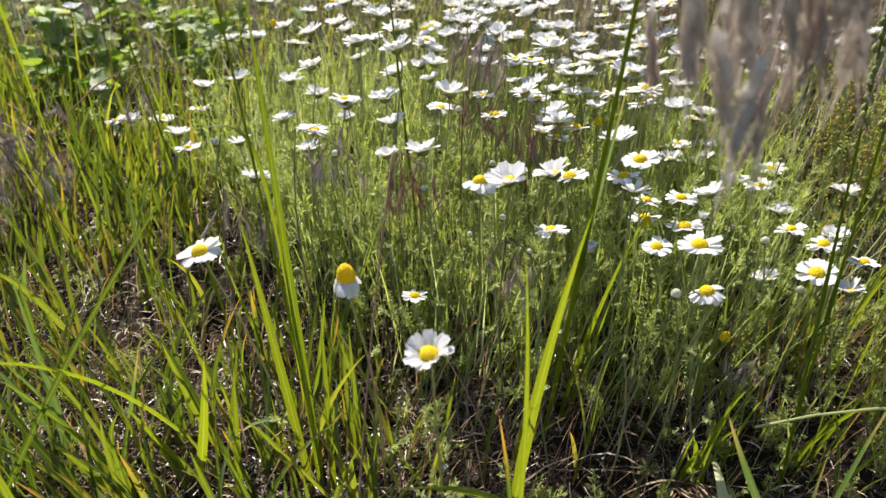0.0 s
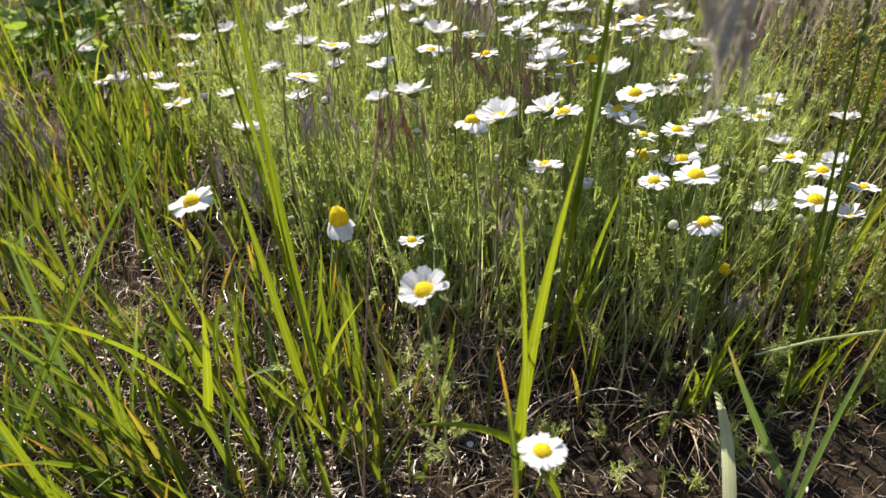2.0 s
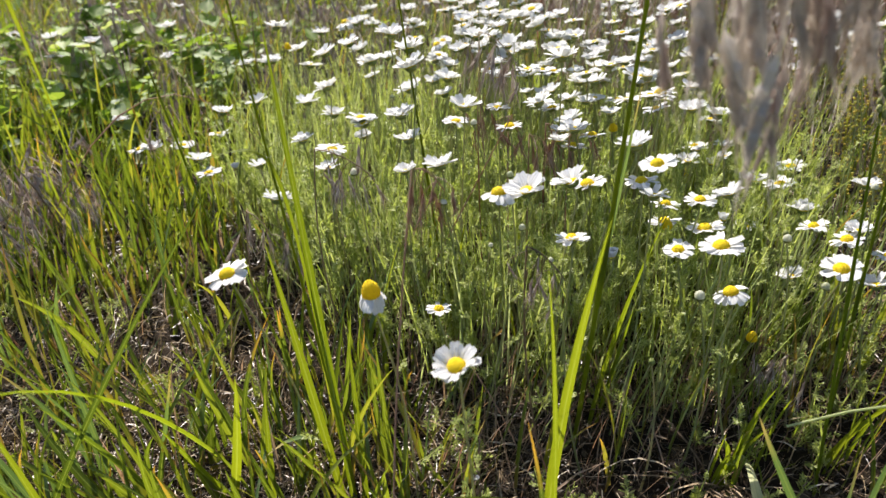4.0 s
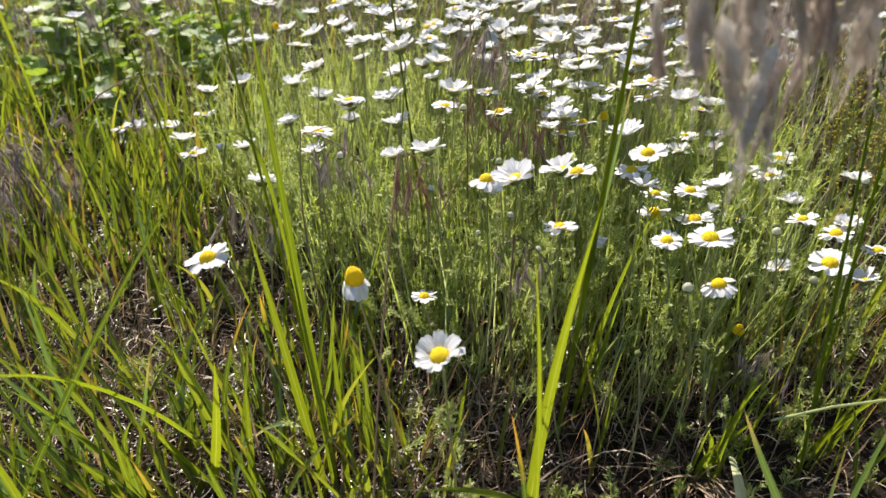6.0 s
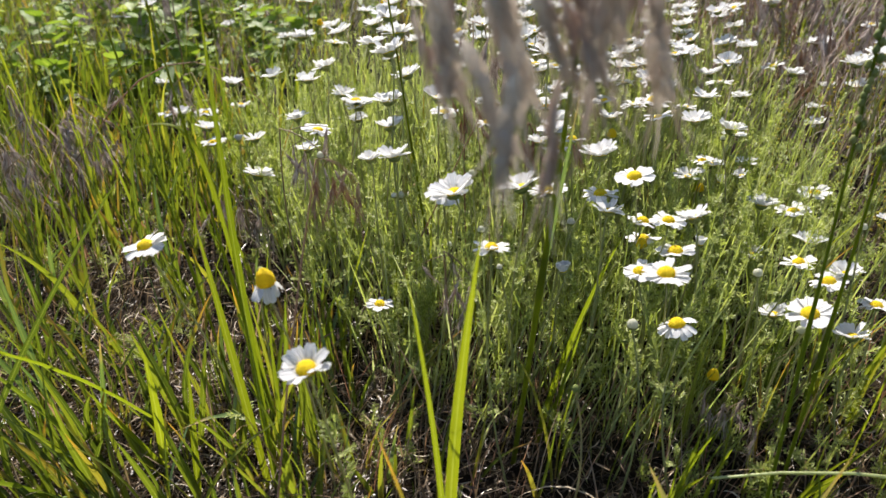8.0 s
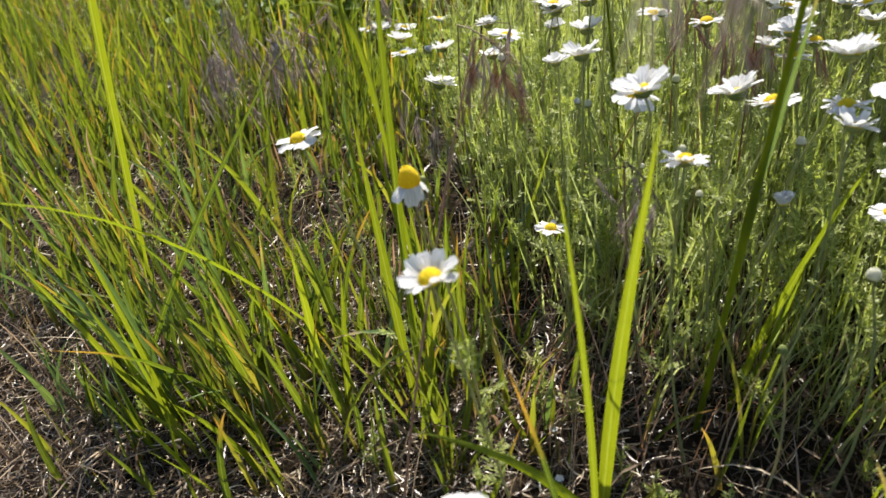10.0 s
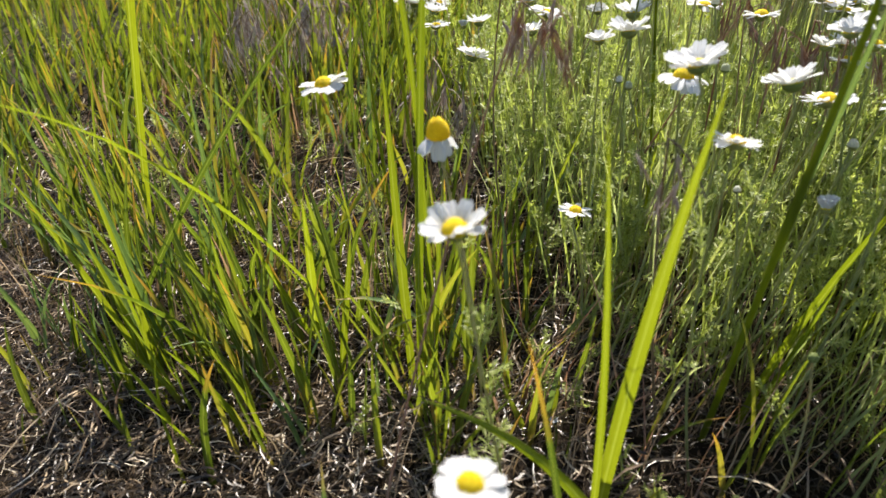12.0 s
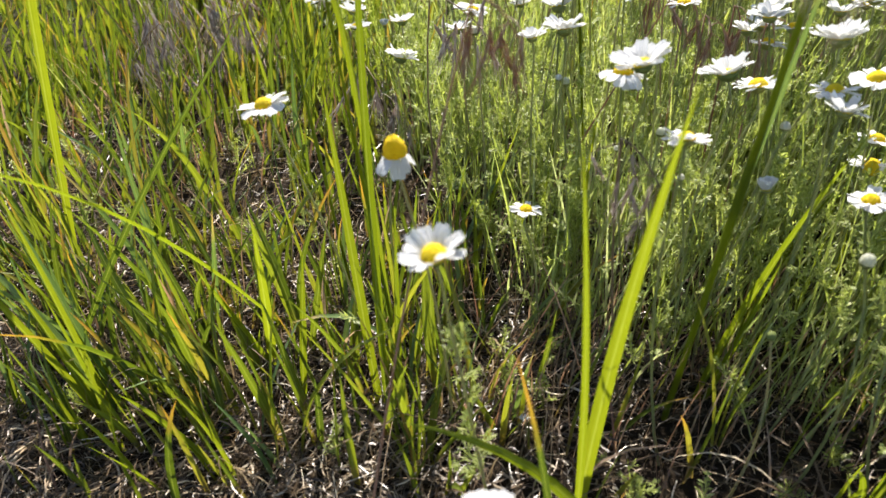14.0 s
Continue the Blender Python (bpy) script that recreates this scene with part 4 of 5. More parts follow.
    for x, y, n, h, w in ((-0.135, 0.345, 8, 0.15, 0.0062), (-0.205, 0.375, 8, 0.16, 0.0066), (-0.100, 0.350, 6, 0.11, 0.0066), (-0.255, 0.430, 8, 0.17, 0.006), (-0.165, 0.450, 7, 0.14, 0.0055), (-0.300, 0.345, 8, 0.15, 0.0062),
                           (-0.330, 0.470, 8, 0.18, 0.0062), (-0.120, 0.520, 6, 0.13, 0.005), (-0.055, 0.420, 5, 0.12, 0.005), (-0.240, 0.560, 8, 0.17, 0.0055), (-0.390, 0.570, 9, 0.20, 0.006), (-0.300, 0.680, 8, 0.19, 0.006),
                           (-0.045, 0.360, 5, 0.10, 0.0050), (-0.450, 0.440, 8, 0.18, 0.006), (-0.015, 0.345, 3, 0.09, 0.004), (-0.070, 0.480, 5, 0.12, 0.005),
                           (-0.480, 0.680, 9, 0.22, 0.006), (-0.390, 0.800, 8, 0.2, 0.006), (-0.205, 0.700, 6, 0.17, 0.005)):
        random_tuft(x, y, max(3, n - (2 if y > 0.45 else 4)), h, w * 0.78, label, way=(random.gauss(-0.05, 0.1), 0.02))
    # short broad-bladed tufts in loose clumps on the litter
    for i in range(36):
        x, y = random.uniform(-0.34, -0.02), random.uniform(0.335, 0.62)
        if y > 0.45 and x > -0.10 + (0.5 - y):
            continue
        random_tuft(x, y, random.randint(3, 5), random.uniform(0.06, 0.14), random.uniform(0.0036, 0.0060), "short broad fresh green grass tuft on the litter", spread=0.4, way=(random.gauss(-0.14, 0.12), random.gauss(0, 0.08)))
    for x, y, w in ((-0.235, 0.315, -0.3), (-0.190, 0.322, -0.2), (-0.150, 0.318, -0.25), (-0.110, 0.322, -0.15), (-0.075, 0.332, 0.0), (-0.035, 0.340, 0.05), (-0.265, 0.335, -0.3), (-0.130, 0.300, -0.2), (-0.205, 0.300, -0.35)):
        random_tuft(x, y, 2, random.uniform(0.06, 0.11), 0.0052, "short broad fresh green grass tuft on the litter", spread=0.35, way=(w, 0.0))
    for x, y, h in ((-0.33, 0.365, 0.10), (-0.36, 0.40, 0.12), (-0.40, 0.375, 0.11), (-0.44, 0.41, 0.13), (-0.48, 0.40, 0.12), (-0.53, 0.46, 0.15), (-0.40, 0.44, 0.13), (-0.30, 0.335, 0.09), (-0.46, 0.46, 0.14)):
        random_tuft(x, y, 5, h, 0.0056, "short broad fresh green grass tuft on the litter", spread=0.35, way=(random.gauss(-0.15, 0.1), 0.0))
    for x, y in ((-0.300, 0.270), (-0.350, 0.300), (-0.270, 0.240), (-0.400, 0.330), (-0.230, 0.262), (-0.330, 0.250), (-0.180, 0.275), (-0.440, 0.300)):
        random_tuft(x, y, 7, random.uniform(0.04, 0.075), 0.0018, "small tuft of dead grey-brown grass", DEAD, spread=0.7, way=(random.gauss(0, 0.2), random.gauss(0, 0.2)))
    for x, y in ((-0.118, 0.355), (-0.095, 0.385), (-0.205, 0.355), (-0.150, 0.395), (-0.055, 0.375), (-0.02, 0.395), (-0.245, 0.375)):
        random_tuft(x, y, 2, 0.12, 0.0050, "short broad fresh green grass tuft on the litter", GRASS, spread=0.3, way=(-0.16, 0.0))
    for x, y, h in ((0.183, 0.400, 0.105), (0.270, 0.41, 0.09)):
        random_tuft(x, y, 6, h, 0.0046, "bright green grass tuft in front of daisies", LONG_GRASS, spread=0.3, way=(0.15, -0.02))
    for x, y, n, h, w in ((0.190, 0.390, 3, 0.09, 0.0034), (0.275, 0.385, 3, 0.11, 0.0034), (0.335, 0.430, 4, 0.14, 0.0036), (0.095, 0.400, 2, 0.09, 0.0034), (0.020, 0.385, 2, 0.07, 0.0034),
                           (0.120, 0.430, 3, 0.15, 0.004), (0.300, 0.500, 4, 0.16, 0.0038), (0.385, 0.560, 5, 0.18, 0.004), (0.430, 0.700, 6, 0.18, 0.0042), (0.520, 0.800, 6, 0.18, 0.0042)):
        random_tuft(x, y, n, h, w, "green grass tuft between daisies", spread=0.4, way=(0.10, 0.0))
    for i in range(16):
        random_tuft(random.uniform(0.15, 0.40), random.uniform(0.41, 0.56), 2, random.uniform(0.11, 0.19), random.uniform(0.0028, 0.0040), "slender upright green grass blades among daisies", random.choice((LONG_GRASS, GRASS)), spread=0.2, way=(0.10, 0.0))
    for x, y in ((-0.262, 0.236), (-0.236, 0.246), (-0.30, 0.262), (-0.205, 0.262)):
        random_tuft(x, y, 2, 0.075, 0.0046, "slender green grass tuft on the litter", spread=0.3, way=(-0.25, 0.1))
    for i in range(10):
        random_tuft(random.uniform(-0.17, -0.03), random.uniform(0.40, 0.55), 3, random.uniform(0.10, 0.17), random.uniform(0.0036, 0.0050), "upright yellow-green grass tuft with drying tips", spread=0.22, way=(random.gauss(0.03, 0.1), 0.0))
    # blades that rise from the near edge of the litter
    for i in range(16):
        random_tuft(random.uniform(-0.24, -0.05), random.uniform(0.268, 0.335), random.randint(2, 3), random.uniform(0.07, 0.13), random.uniform(0.0042, 0.0060), "fresh green grass tuft leaning over the litter", random.choice((LONG_GRASS, GRASS, GRASS, GRASS_BLUE)), spread=0.25, way=(random.gauss(-0.26, 0.1), random.gauss(0.05, 0.08)))
    # the farther side of the litter
    for i in range(26):
        x, y = random.uniform(-0.52, -0.27), random.uniform(0.27, 0.46)
        random_tuft(x, y, random.randint(2, 4), random.uniform(0.07, 0.15), random.uniform(0.0036, 0.0056), "slender green grass tuft on the litter", random.choice((GRASS, GRASS, GRASS_BLUE)), spread=0.35, way=(random.gauss(-0.12, 0.12), random.gauss(0, 0.1)))
    tuft(-0.382, 0.420, [((0, 0), (0.152, 0.030, 0.215), 0.0100, (0.138, 0.040, 0.60, 2.5), 0.1)], "tall broad green grass blade with its tip hanging over", LONG_GRASS)
    tuft(0.360, 0.300, [((0, 0), (-0.220, 0.085, 0.318), 0.0056, (-0.195, 0.100, 0.62, 3.0), 0.4)], "tall grass blade with its tip hanging over", LONG_GRASS)


build_tufts()


def spikelet_piece(long, full=1.0):
    """A brome spikelet hanging along -z: overlapping pointed florets that end in bristles."""
    pieces = []
    for i in range(8):
        side = -1 if i % 2 else 1
        a = 0.17 * side + random.uniform(-0.09, 0.09)
        b = random.uniform(-0.18, 0.18)
        top = np.array((0, 0, -long * 0.09 * i))
        d = np.array((math.sin(a), math.sin(b), -1.0))
        w, ln = long * 0.032 * full, long * 0.34
        side_v, front = np.array((1.0, 0, a)), np.array((0, 1.0, b))
        ring = [top] + [top + d * ln * f + q * w for f, q in ((0.4, side_v), (0.4, front), (0.4, -side_v), (0.4, -front))] + [top + d * ln]
        q = [(0, 1, 2, 2), (0, 2, 3, 3), (0, 3, 4, 4), (0, 4, 1, 1), (5, 2, 1, 1), (5, 3, 2, 2), (5, 4, 3, 3), (5, 1, 4, 4)]
        pieces.append((np.array(ring), np.array(q), np.zeros((6, 2))))
        end = top + d * ln
        pieces.append(tube([end, end + d * long * 0.22, end + d * long * 0.42 + np.array((a * long * 0.2, b * long * 0.2, 0))], (long * 0.012, long * 0.008, long * 0.004), 3))
    return pieces


SPIKELETS = [joined("spikelet", spikelet_piece(1.0), BROME, smooth=False) for i in range(3)]
SPIKELETS_FULL = [joined("spikelet", spikelet_piece(1.0, 2.0), BROME_PALE, smooth=False) for i in range(4)]
SPIKELETS_RED = [joined("spikelet", spikelet_piece(1.0), BROME_RED, smooth=False) for i in range(2)]


def brome(x, y, top, droop, count, long, label, red=False, thick=0.0007, group="dry brome grasses"):
    """A dry grass: thin culm to top, then a nodding head that hangs over by droop (x, y, z)."""
    root = thing("brome_grass", x, y, label, "dry grass", group)
    t, d = np.array((top[0] - x, top[1] - y, top[2] - root.location.z)), np.array(droop)
    up = bent((0, 0, -0.006), t, (-d[0] * 0.25, -d[1] * 0.25, 0.0), 7)
    over = np.array([t + d * s * np.array((1, 1, s)) for s in (0.25, 0.5, 0.75, 1.0)])
    line = np.concatenate((up, over))
    mat = BROME_RED if red else STRAW
    part("culm", to_mesh("culm", *tube(line, np.linspace(thick * 1.3, thick * 0.5, len(line)), 5)[:2], mat, tube(line, 0.001, 5)[2]), root)
    for i in range(count):
        s = (i + 0.5) / count
        at = t + d * s * np.array((1, 1, s))
        fall = at + np.array((random.gauss(0, 1), random.gauss(0, 1), 0)) * long * 0.3 - np.array((0, 0, long * random.uniform(0.1, 0.6)))
        ray = bent(at, fall, (0, 0, long * 0.08), 4)
        twig = part("branch", to_mesh("branch", *tube(ray, thick * 0.45, 3)[:2], mat, tube(ray, 0.001, 3)[2]), root)
        m = Matrix.Translation(fall) @ pose(0, 0, 0, random.gauss(0, 14) + math.degrees(d[1]) * 60 / 57, random.gauss(0, 14), random.uniform(0, 360)) @ Matrix.Scale(long * random.uniform(0.8, 1.15), 4)
        part("spikelet", random.choice(SPIKELETS_RED if red else SPIKELETS), twig, m=m)
    return root


def hanging_panicle():
    """A large dry seed head that nods from a tall culm: arched branches, each with spikelets that hang down."""
    root = thing("brome_grass", 0.370, 0.120, "large dry grey-beige brome seed head nodding over the daisies", "dry grass", "dry brome grasses")
    low = np.array(root.location) - np.array((-0.012, 0.0, 0.008))
    stem = [np.array(p) - low for p in ((0.382, 0.120, -0.014), (0.362, 0.125, 0.10), (0.340, 0.140, 0.21), (0.302, 0.168, 0.32), (0.255, 0.200, 0.398), (0.205, 0.230, 0.436), (0.165, 0.246, 0.436), (0.138, 0.251, 0.422), (0.120, 0.250, 0.402), (0.112, 0.249, 0.384))]
    part("culm", to_mesh("culm", *tube(stem, np.linspace(0.0012, 0.0006, len(stem)), 6)[:2], BROME_PALE, tube(stem, 0.001, 6)[2]), root)
    # branch foot along the nodding end, and the place its end hangs at
    for foot, x, y, z, count in ((5.6, 0.152, 0.258, 0.372, 2), (6.2, 0.143, 0.240, 0.390, 2), (6.6, 0.138, 0.262, 0.362, 3), (7.1, 0.128, 0.236, 0.384, 2), (7.5, 0.131, 0.256, 0.350, 3), (7.9, 0.100, 0.246, 0.378, 2), (8.3, 0.116, 0.262, 0.370, 2), (8.7, 0.122, 0.240, 0.356, 2), (9.0, 0.093, 0.256, 0.366, 2), (9.0, 0.108, 0.246, 0.362, 2)):
        k = min(8, int(foot))
        at = stem[k] + (stem[k + 1] - stem[k]) * (foot - k)
        end = np.array((x, y, z)) - low
        ray = bent(at, end, np.array((0.004, 0, 0.012)), 7)
        twig = part("branch", to_mesh("branch", *tube(ray, np.linspace(0.0005, 0.0003, 7), 4)[:2], BROME_PALE, tube(ray, 0.001, 4)[2]), root)
        for k in range(count):
            m = Matrix.Translation(ray[6 - 2 * k]) @ pose(0, 0, 0, random.gauss(0, 8), -8 - 5 * k + random.gauss(0, 8), 0) @ pose(0, 0, 0, 0, 0, random.uniform(0, 360)) @ Matrix.Scale(random.uniform(0.033, 0.042), 4)
            part("spikelet", random.choice(SPIKELETS_FULL if random.random() < 0.55 else SPIKELETS), twig, m=m)


def dry_tussock(x, y, count, label):
    """The grey foot of an old grass tuft: dead leaves fanned out flat."""
    root = thing("dry_tussock", x, y, label, "dry grass")
    for i in range(count):
        a = -1.57 + random.gauss(0, 0.6) if i < count * 0.8 else random.uniform(0, 6.283)
        ln = random.uniform(0.03, 0.10)
        part("dead_leaf", to_mesh("dead_leaf", *blade((random.gauss(0, 0.004), random.gauss(0, 0.004), 0.002), (math.cos(a) * ln, math.sin(a) * ln, random.uniform(0.004, 0.02)), random.uniform(0.0008, 0.0019), (random.gauss(0, 0.007), random.gauss(0, 0.004), random.uniform(0.006, 0.022)), a + 1.57, seg=6)[:2], STRAW, blade((0, 0, 0), (0, 0, 1), 1, seg=6)[2]), root)


dry_tussock(0.180, 0.398, 40, "old grass tuft with dead grey leaves fanned out")
dry_tussock(-0.265, 0.290, 12, "small dry grass tuft with flattened straw leaves")


def build_brome():
    hang = "dry grey-brown nodding brome seed head"
    hanging_panicle()
    brome(0.045, 0.70, (0.028, 0.66, 0.262), (0.035, -0.015, -0.035), 12, 0.030, hang)
    brome(-0.105, 0.56, (-0.100, 0.54, 0.215), (0.045, -0.012, -0.022), 9, 0.026, hang)
    brome(0.060, 0.440, (0.050, 0.41, 0.200), (0.022, -0.012, -0.018), 7, 0.022, hang)
    brome(0.225, 0.455, (0.214, 0.442, 0.088), (0.030, -0.010, -0.012), 9, 0.023, "pale dry brome head drooping low among daisies", thick=0.0004)
    brome(-0.042, 0.285, (-0.012, 0.395, 0.262), (0.016, 0.012, -0.020), 8, 0.022, "reddish brome grass with a thin red stem", red=True, thick=0.0006)
    for x, y, z, dx in ((-0.36, 0.60, 0.16, -0.03), (-0.40, 0.66, 0.17, -0.03), (-0.44, 0.62, 0.17, 0.03), (-0.33, 0.66, 0.15, -0.03), (-0.50, 0.72, 0.18, 0.03), (-0.19, 0.58, 0.15, 0.03), (-0.57, 0.80, 0.20, -0.03), (-0.30, 0.80, 0.17, -0.03)):
        brome(x, y, (x + dx * 0.5, y - 0.01, z), (dx, -0.02, -0.03), 9, 0.026, hang)
    for x, y, z in ((0.06, 0.58, 0.2), (0.075, 0.60, 0.2), (0.045, 0.61, 0.205), (0.095, 0.60, 0.195), (0.02, 0.63, 0.21)):
        brome(x, y, (x + 0.004, y, z), (0.006, -0.004, -0.012), 5, 0.024, "reddish young brome head among daisies", red=True)
    for i in range(30):
        x, y = random.uniform(0.10, 0.85), random.uniform(0.95, 1.75)
        dx = random.choice((-1, 1)) * random.uniform(0.02, 0.05)
        brome(x, y, (x + dx * 0.4, y, random.uniform(0.17, 0.28)), (dx, random.uniform(-0.03, 0.01), -0.035), 7, 0.034, "dry purplish-brown brome head in the farther meadow", red=random.random() < 0.25, thick=0.001)
    for i in range(20):
        x, y = random.uniform(-1.0, 0.1), random.uniform(1.0, 1.75)
        dx = random.choice((-1, 1)) * random.uniform(0.02, 0.05)
        brome(x, y, (x + dx * 0.4, y, random.uniform(0.18, 0.28)), (dx, random.uniform(-0.03, 0.01), -0.035), 7, 0.034, "dry grey brome head in the farther meadow", thick=0.001)


build_brome()


def brome_stand(places, low, high, heads, long, mat, label):
    """A crowd of dry nodding grasses: thin culms, each with a bunch of hanging spikelets."""
    n = len(places)
    hs = rng.uniform(low, high, n)
    az = rng.uniform(0, 6.283, n)
    pieces = [ribbons(places, az, hs, np.full(n, 0.0014), np.full(n, 0.12), np.full(n, 0.25), az + 1.57, seg=5, fold=0.5, point=6)]
    shapes = [spikelet_piece(1.0, 1.2) for i in range(3)]
    for p, h, a in zip(places, hs, az):
        top = p + np.array((math.cos(a) * h * 0.37, math.sin(a) * h * 0.37, h * 0.89))
        for k in range(heads):
            at = top + np.array((rng.normal(0, 0.25), rng.normal(0, 0.25), rng.uniform(-0.7, 0.1))) * long
            m = Matrix.Translation(at) @ pose(0, 0, 0, rng.normal(0, 22), rng.normal(0, 22), rng.uniform(0, 360)) @ Matrix.Scale(long * rng.uniform(0.7, 1.2), 4)
            pieces += [moved(x, m) for x in shapes[rng.integers(0, 3)]]
    stuff("brome_stand", joined("brome_stand", pieces, mat, smooth=False), label, "dry grass")


brome_stand(scatter(75, 0.18, 0.85, 0.92, 1.45), 0.11, 0.19, 5, 0.032, BROME, "dense dry purplish-grey brome behind the daisies")
brome_stand(scatter(45, 0.30, 1.0, 1.3, 1.9), 0.13, 0.22, 5, 0.036, DEAD, "dead brown brome in the farther meadow")
brome_stand(scatter(40, 0.05, 0.75, 0.95, 1.5), 0.11, 0.18, 5, 0.030, BROME_RED, "reddish-brown brome behind the daisies")
brome_stand(scatter(22, -0.60, -0.46, 0.70, 0.86), 0.07, 0.14, 5, 0.028, BROME, "dry grey brome clump beside the daisies")
brome_stand(scatter(34, -0.9, 0.0, 1.15, 1.7), 0.12, 0.2, 5, 0.034, BROME, "dry grey brome in the farther meadow")


def stalk(x, y, top, label, mat, thick, head=0.0, leaf=0.0, bow=(0, 0, 0)):
    """A tall culm with a node, a clasping leaf, and a narrow seed spike."""
    root = thing("grass_stalk", x, y, label, "grass stalk", "tall grass stalks")
    t = np.array((top[0] - x, top[1] - y, top[2] - root.location.z))
    line = bent((0, 0, -0.006), t, bow, 10)
    r = np.linspace(thick, thick * 0.6, 10)
    r[4] *= 1.5
    part("culm", to_mesh("culm", *tube(line, r, 6)[:2], mat, tube(line, 0.001, 6)[2]), root)
    if leaf:
        p = line[4]
        part("blade", to_mesh("blade", *blade(p, p + np.array((leaf * 0.16, 0.004, leaf * 1.1)), 0.0030, (0, 0, 0), 0.2)[:2], GRASS_BLUE, blade((0, 0, 0), (0, 0, 1), 1)[2]), root)
    if head:
        d = (line[-1] - line[-2]) / np.linalg.norm(line[-1] - line[-2])
        ears = [moved(dome(0.5, 0.9, 3, 5, 0.1, 0.4), Matrix.Translation(line[-1] - d * head * k / 24 + np.array((random.gauss(0, 0.0012), random.gauss(0, 0.0012), 0))) @ Matrix.Scale(0.0042, 4)) for k in range(24)]
        part("seed_spike", joined("seed_spike", ears, CALYX), root, "narrow green seed spike")


def build_stalks():
    green = "tall green grass stalk"
    stalk(0.085, 0.442, (0.124, 0.452, 0.36), green, LONG_GRASS, 0.0020, leaf=0.12)
    stalk(-0.085, 0.420, (-0.098, 0.41, 0.37), "tall dark grass stalk", LONG_GRASS, 0.0011)
    stalk(0.245, 0.385, (0.268, 0.475, 0.335), green, LONG_GRASS, 0.0013, head=0.09)
    stalk(0.262, 0.420, (0.285, 0.47, 0.30), green, LONG_GRASS, 0.0014, head=0.06)
    stalk(0.520, 0.370, (0.207, 0.371, 0.083), "pale grass stalk lying over sideways", PALE_STEM, 0.0013, bow=(0, 0, 0.052))
    stalk(-0.02, 0.66, (-0.035, 0.63, 0.31), green, LONG_GRASS, 0.0012)
    stalk(-0.50, 0.70, (-0.225, 0.795, 0.115), "dry reddish stalk arched over sideways", BROME_RED, 0.0008, bow=(0.017, 0.017, 0.125))
    stalk(-0.06, 0.62, (0.05, 0.56, 0.225), "thin dry reddish stem slanting through daisies", BROME_RED, 0.0007)
    stalk(0.02, 0.36, (0.10, 0.39, 0.035), "thin dry stem lying on the litter", STRAW, 0.0009)
    stalk(-0.14, 0.46, (-0.19, 0.5, 0.30), green, LONG_GRASS, 0.0012)


build_stalks()


def pod_plant(x, y, high):
    """A slender weed whose upper half is set with small round yellow-green pods."""
    root = thing("pepperweed", x, y, "slender weed set with tiny yellow-green pods", "weed", "yellow-green pod weeds")
    tip = (random.gauss(0.01, 0.02), random.gauss(0, 0.02), high)
    line = bent((0, 0, -0.006), tip, (0.004, 0, 0), 8)
    part("stem", to_mesh("stem", *tube(line, np.linspace(0.0012, 0.0006, 8), 4)[:2], STEM, tube(line, 0.001, 4)[2]), root)
    pods = []
    for k in range(46):
        s = 0.35 + 0.65 * k / 46
        i = min(6, int(s * 7))
        p = line[i] + (line[i + 1] - line[i]) * (s * 7 - i)
        a, r = k * 2.4, random.uniform(0.003, 0.011) * (1.2 - 0.6 * s)
        pods.append(moved(dome(0.5, 0.4, 2, 5, 0.1, 0.4), Matrix.Translation(p + np.array((math.cos(a) * r, math.sin(a) * r, 0.002))) @ Matrix.Scale(random.uniform(0.0022, 0.0034), 4)))
    part("seed_spray", joined("seed_spray", pods, POD), root, "clustered yellow-green seed pods")["kind"] = "stuff"


for i in range(60):
    pod_plant(random.gauss(0.44, 0.05) if i < 50 else random.uniform(0.28, 0.75), random.gauss(0.76, 0.09) if i < 50 else random.uniform(0.62, 1.2), random.uniform(0.12, 0.22))


def leaf_piece(long, wide):
    """A broad rounded leaf along +x with a raised rim."""
    rows, vs, us = 6, [], []
    for i in range(rows + 1):
        s = i / rows
        w = wide * 0.5 * math.sin(0.15 + 2.9 * s ** 0.8)
        for t in (-1.0, -0.5, 0.0, 0.5, 1.0):
            vs.append((long * s, w * t, 0.12 * wide * t * t - 0.25 * long * s * s + 0.02 * long * math.sin(s * 9 + t * 4)))
            us.append(((t + 1) / 2, s))
    q = [(i * 5 + j, (i + 1) * 5 + j, (i + 1) * 5 + j + 1, i * 5 + j + 1) for i in range(rows) for j in range(4)]
    return np.array(vs), np.array(q), np.array(us)


BROAD = [leaf_piece(1.0, w) for w in (0.8, 0.95, 0.65)]
BROAD_MESHES = [to_mesh("leaf", *b[:2], BROADLEAF, b[2]) for b in BROAD]


def broad_weed(x, y, high, size):
    root = thing("broadleaf_weed", x, y, "leafy weed with pale rounded green leaves", "weed", "broad-leaved weeds")
    line = bent((0, 0, -0.006), (random.gauss(0, 0.02), random.gauss(0, 0.02), high), (0.01, 0, 0), 7)
    part("stem", to_mesh("stem", *tube(line, np.linspace(0.002, 0.001, 7), 5)[:2], STEM, tube(line, 0.001, 5)[2]), root)
    for k in range(20):
        s = 0.15 + 0.85 * k / 19
        i = min(5, int(s * 6))
        p = line[i] + (line[i + 1] - line[i]) * (s * 6 - i)
        part("leaf", random.choice(BROAD_MESHES), root, m=Matrix.Translation(p) @ pose(0, 0, 0, random.gauss(0, 15), -random.uniform(-10, 55), k * 137 + random.uniform(-20, 20)) @ Matrix.Scale(size * random.uniform(0.7, 1.2), 4))


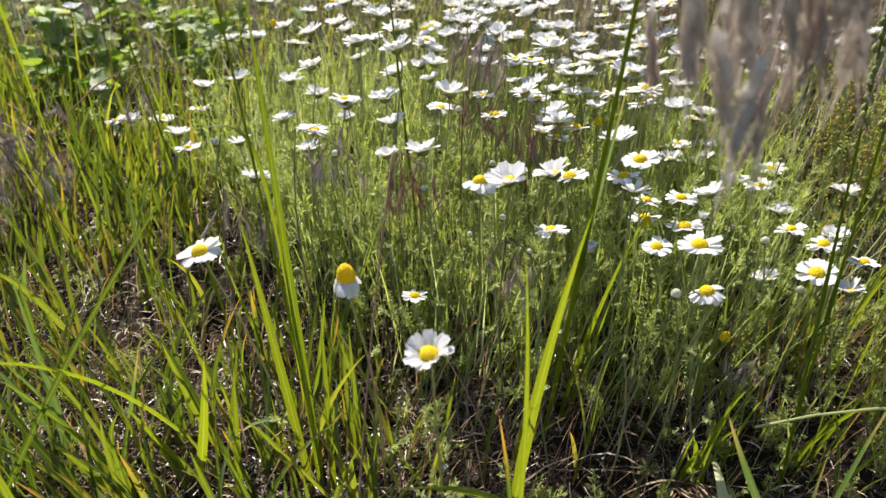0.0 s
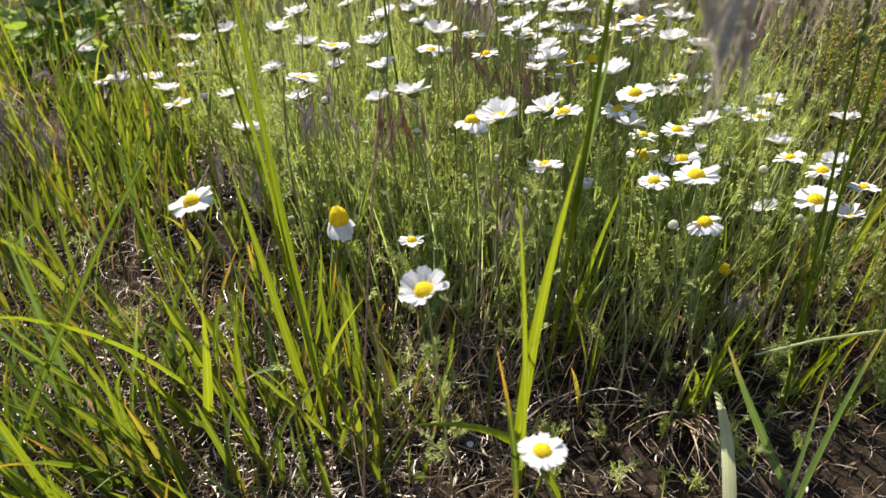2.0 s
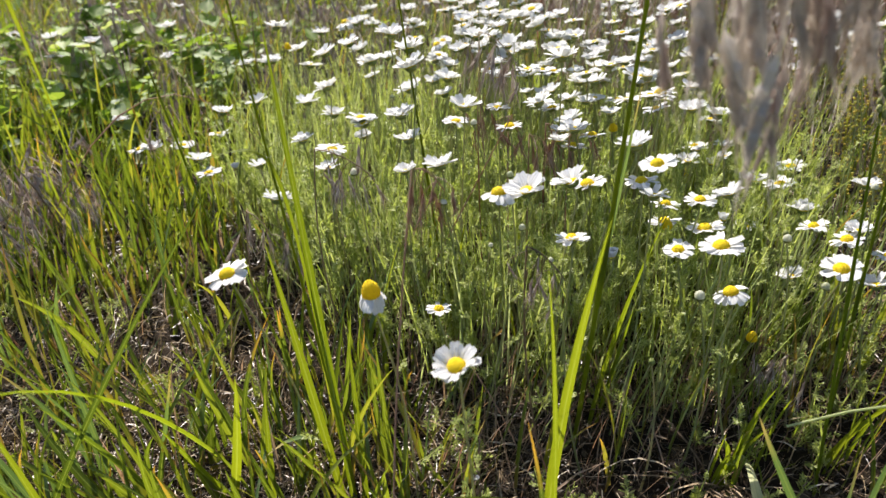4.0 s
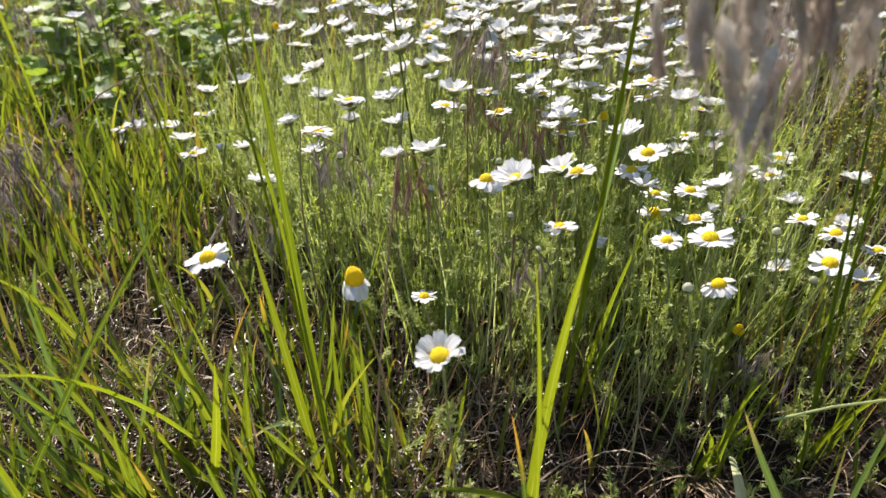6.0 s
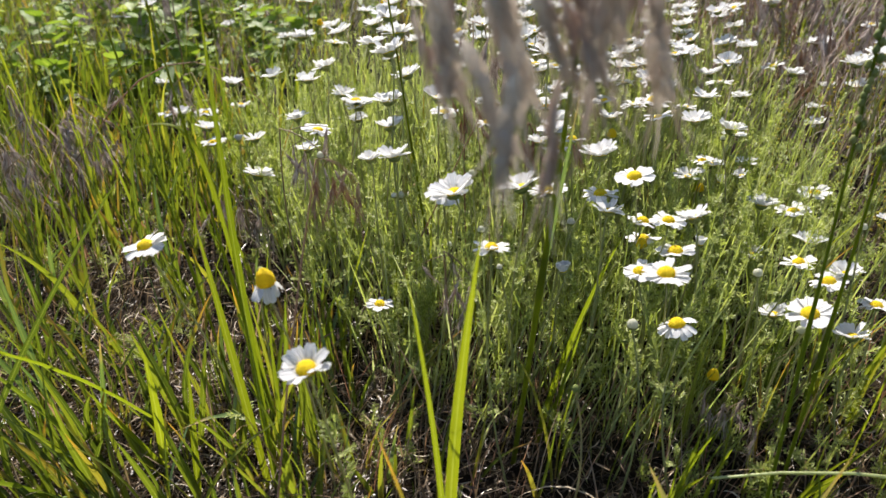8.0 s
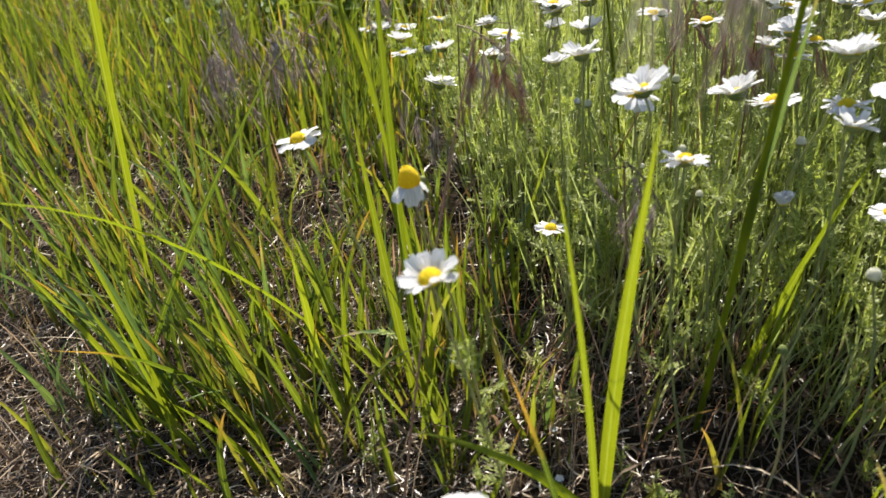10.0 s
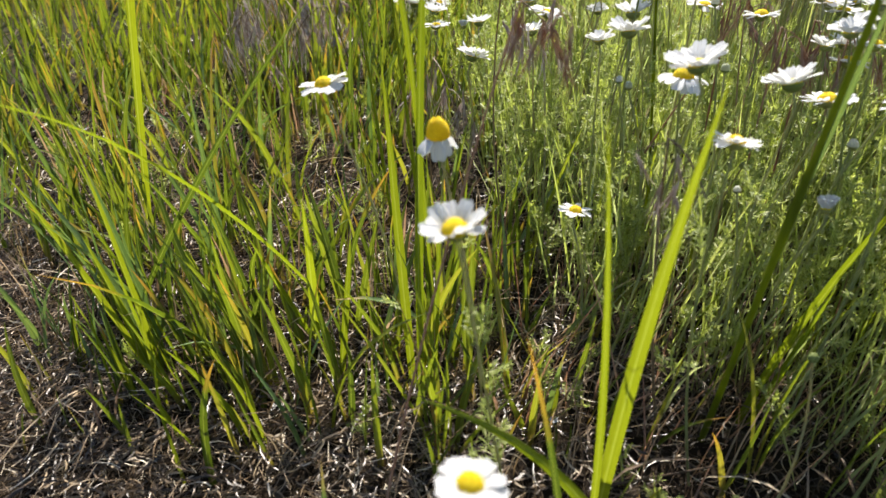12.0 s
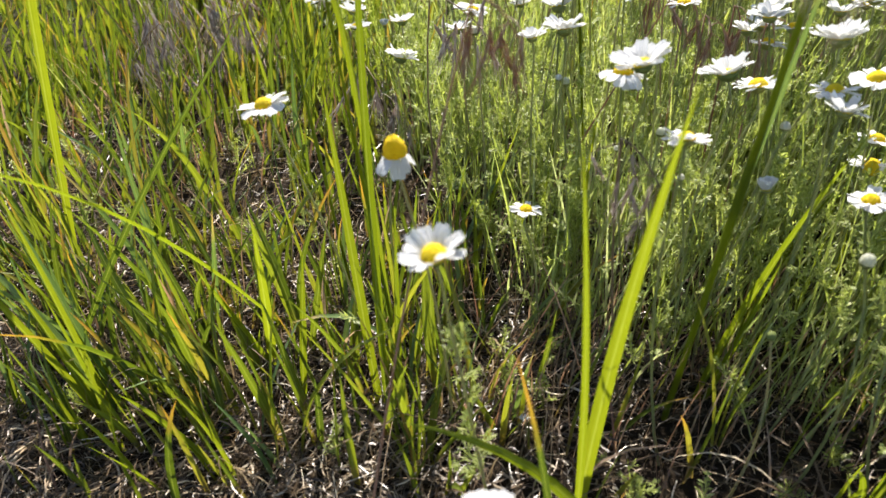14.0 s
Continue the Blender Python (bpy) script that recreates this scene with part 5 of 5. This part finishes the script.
for i in range(32):
    broad_weed(random.uniform(-1.0, -0.40), random.uniform(1.0, 1.6), random.uniform(0.07, 0.18), random.uniform(0.022, 0.042))


def weed_carpet(places, low, high, size, label):
    """Broad leaves of low weeds that grow into one another."""
    pieces = []
    for x, y, z in places:
        m = Matrix.Translation((x, y, z + rng.uniform(low, high))) @ pose(0, 0, 0, rng.normal(0, 18), -rng.uniform(-15, 50), rng.uniform(0, 360)) @ Matrix.Scale(size * rng.uniform(0.6, 1.3), 4)
        pieces.append(moved(BROAD[rng.integers(0, 3)], m))
    stuff("weed_carpet", joined("weed_carpet", pieces, BROADLEAF), label, "weed")


weed_carpet(scatter(4200, -0.4, 2.0, 1.3, 3.2, lambda x, y: np.exp(-((x - 0.8) / 0.55) ** 2 - ((y - 2.1) / 0.5) ** 2) * (y > 1.45)), 0.02, 0.13, 0.026, "bright green leafy weeds in the farther meadow")
weed_carpet(scatter(1300, -2.0, 0.2, 0.95, 3.0, lambda x, y: np.exp(-((x + 0.8) / 0.45) ** 2 - ((y - 1.6) / 0.5) ** 2)), 0.01, 0.08, 0.030, "leafy green weeds behind the daisies")


def tiny_flower(x, y, z):
    """A pin-sized white flower of a low weed."""
    root = thing("tiny_flower", x, y, "tiny white five-petalled flower low in the litter", "flower", "tiny white flowers")
    hz = z - root.location.z
    line = bent((0, 0, -0.004), (0, 0, hz), (0.002, 0, 0), 5)
    part("stem", to_mesh("stem", *tube(line, 0.0005, 4)[:2], STEM, tube(line, 0.001, 4)[2]), root)
    for k in range(5):
        part("petal", RAY_MESHES[0], root, m=Matrix.Translation((0, 0, hz)) @ pose(0, 0, 0, 0, -15, k * 72) @ Matrix.Diagonal((0.0028, 0.0045, 0.0028, 1)))


for x, y, z in ((0.010, 0.395, 0.016), (-0.20, 0.33, 0.02), (0.025, 0.365, 0.012), (-0.31, 0.40, 0.02)):
    tiny_flower(x, y, z)


def clod(x, y, size):
    """A crumbly lump of soil."""
    v, q, u = dome(size, size * 0.55, 6, 14, 0.12, 0.004)
    v = v * np.array((1.3, 0.8, 1.0))
    ob = new("soil_clod", to_mesh("soil_clod", v, q, GROUND, u))
    ob.location = (x, y, float(height(x, y)) - 0.002)
    tagged(ob, "dark lump of bare soil among grass stems", "soil", "soil clods")


for x, y, s in ((-0.080, 0.487, 0.022), (-0.045, 0.44, 0.011), (0.14, 0.33, 0.010), (-0.28, 0.26, 0.014)):
    clod(x, y, s)
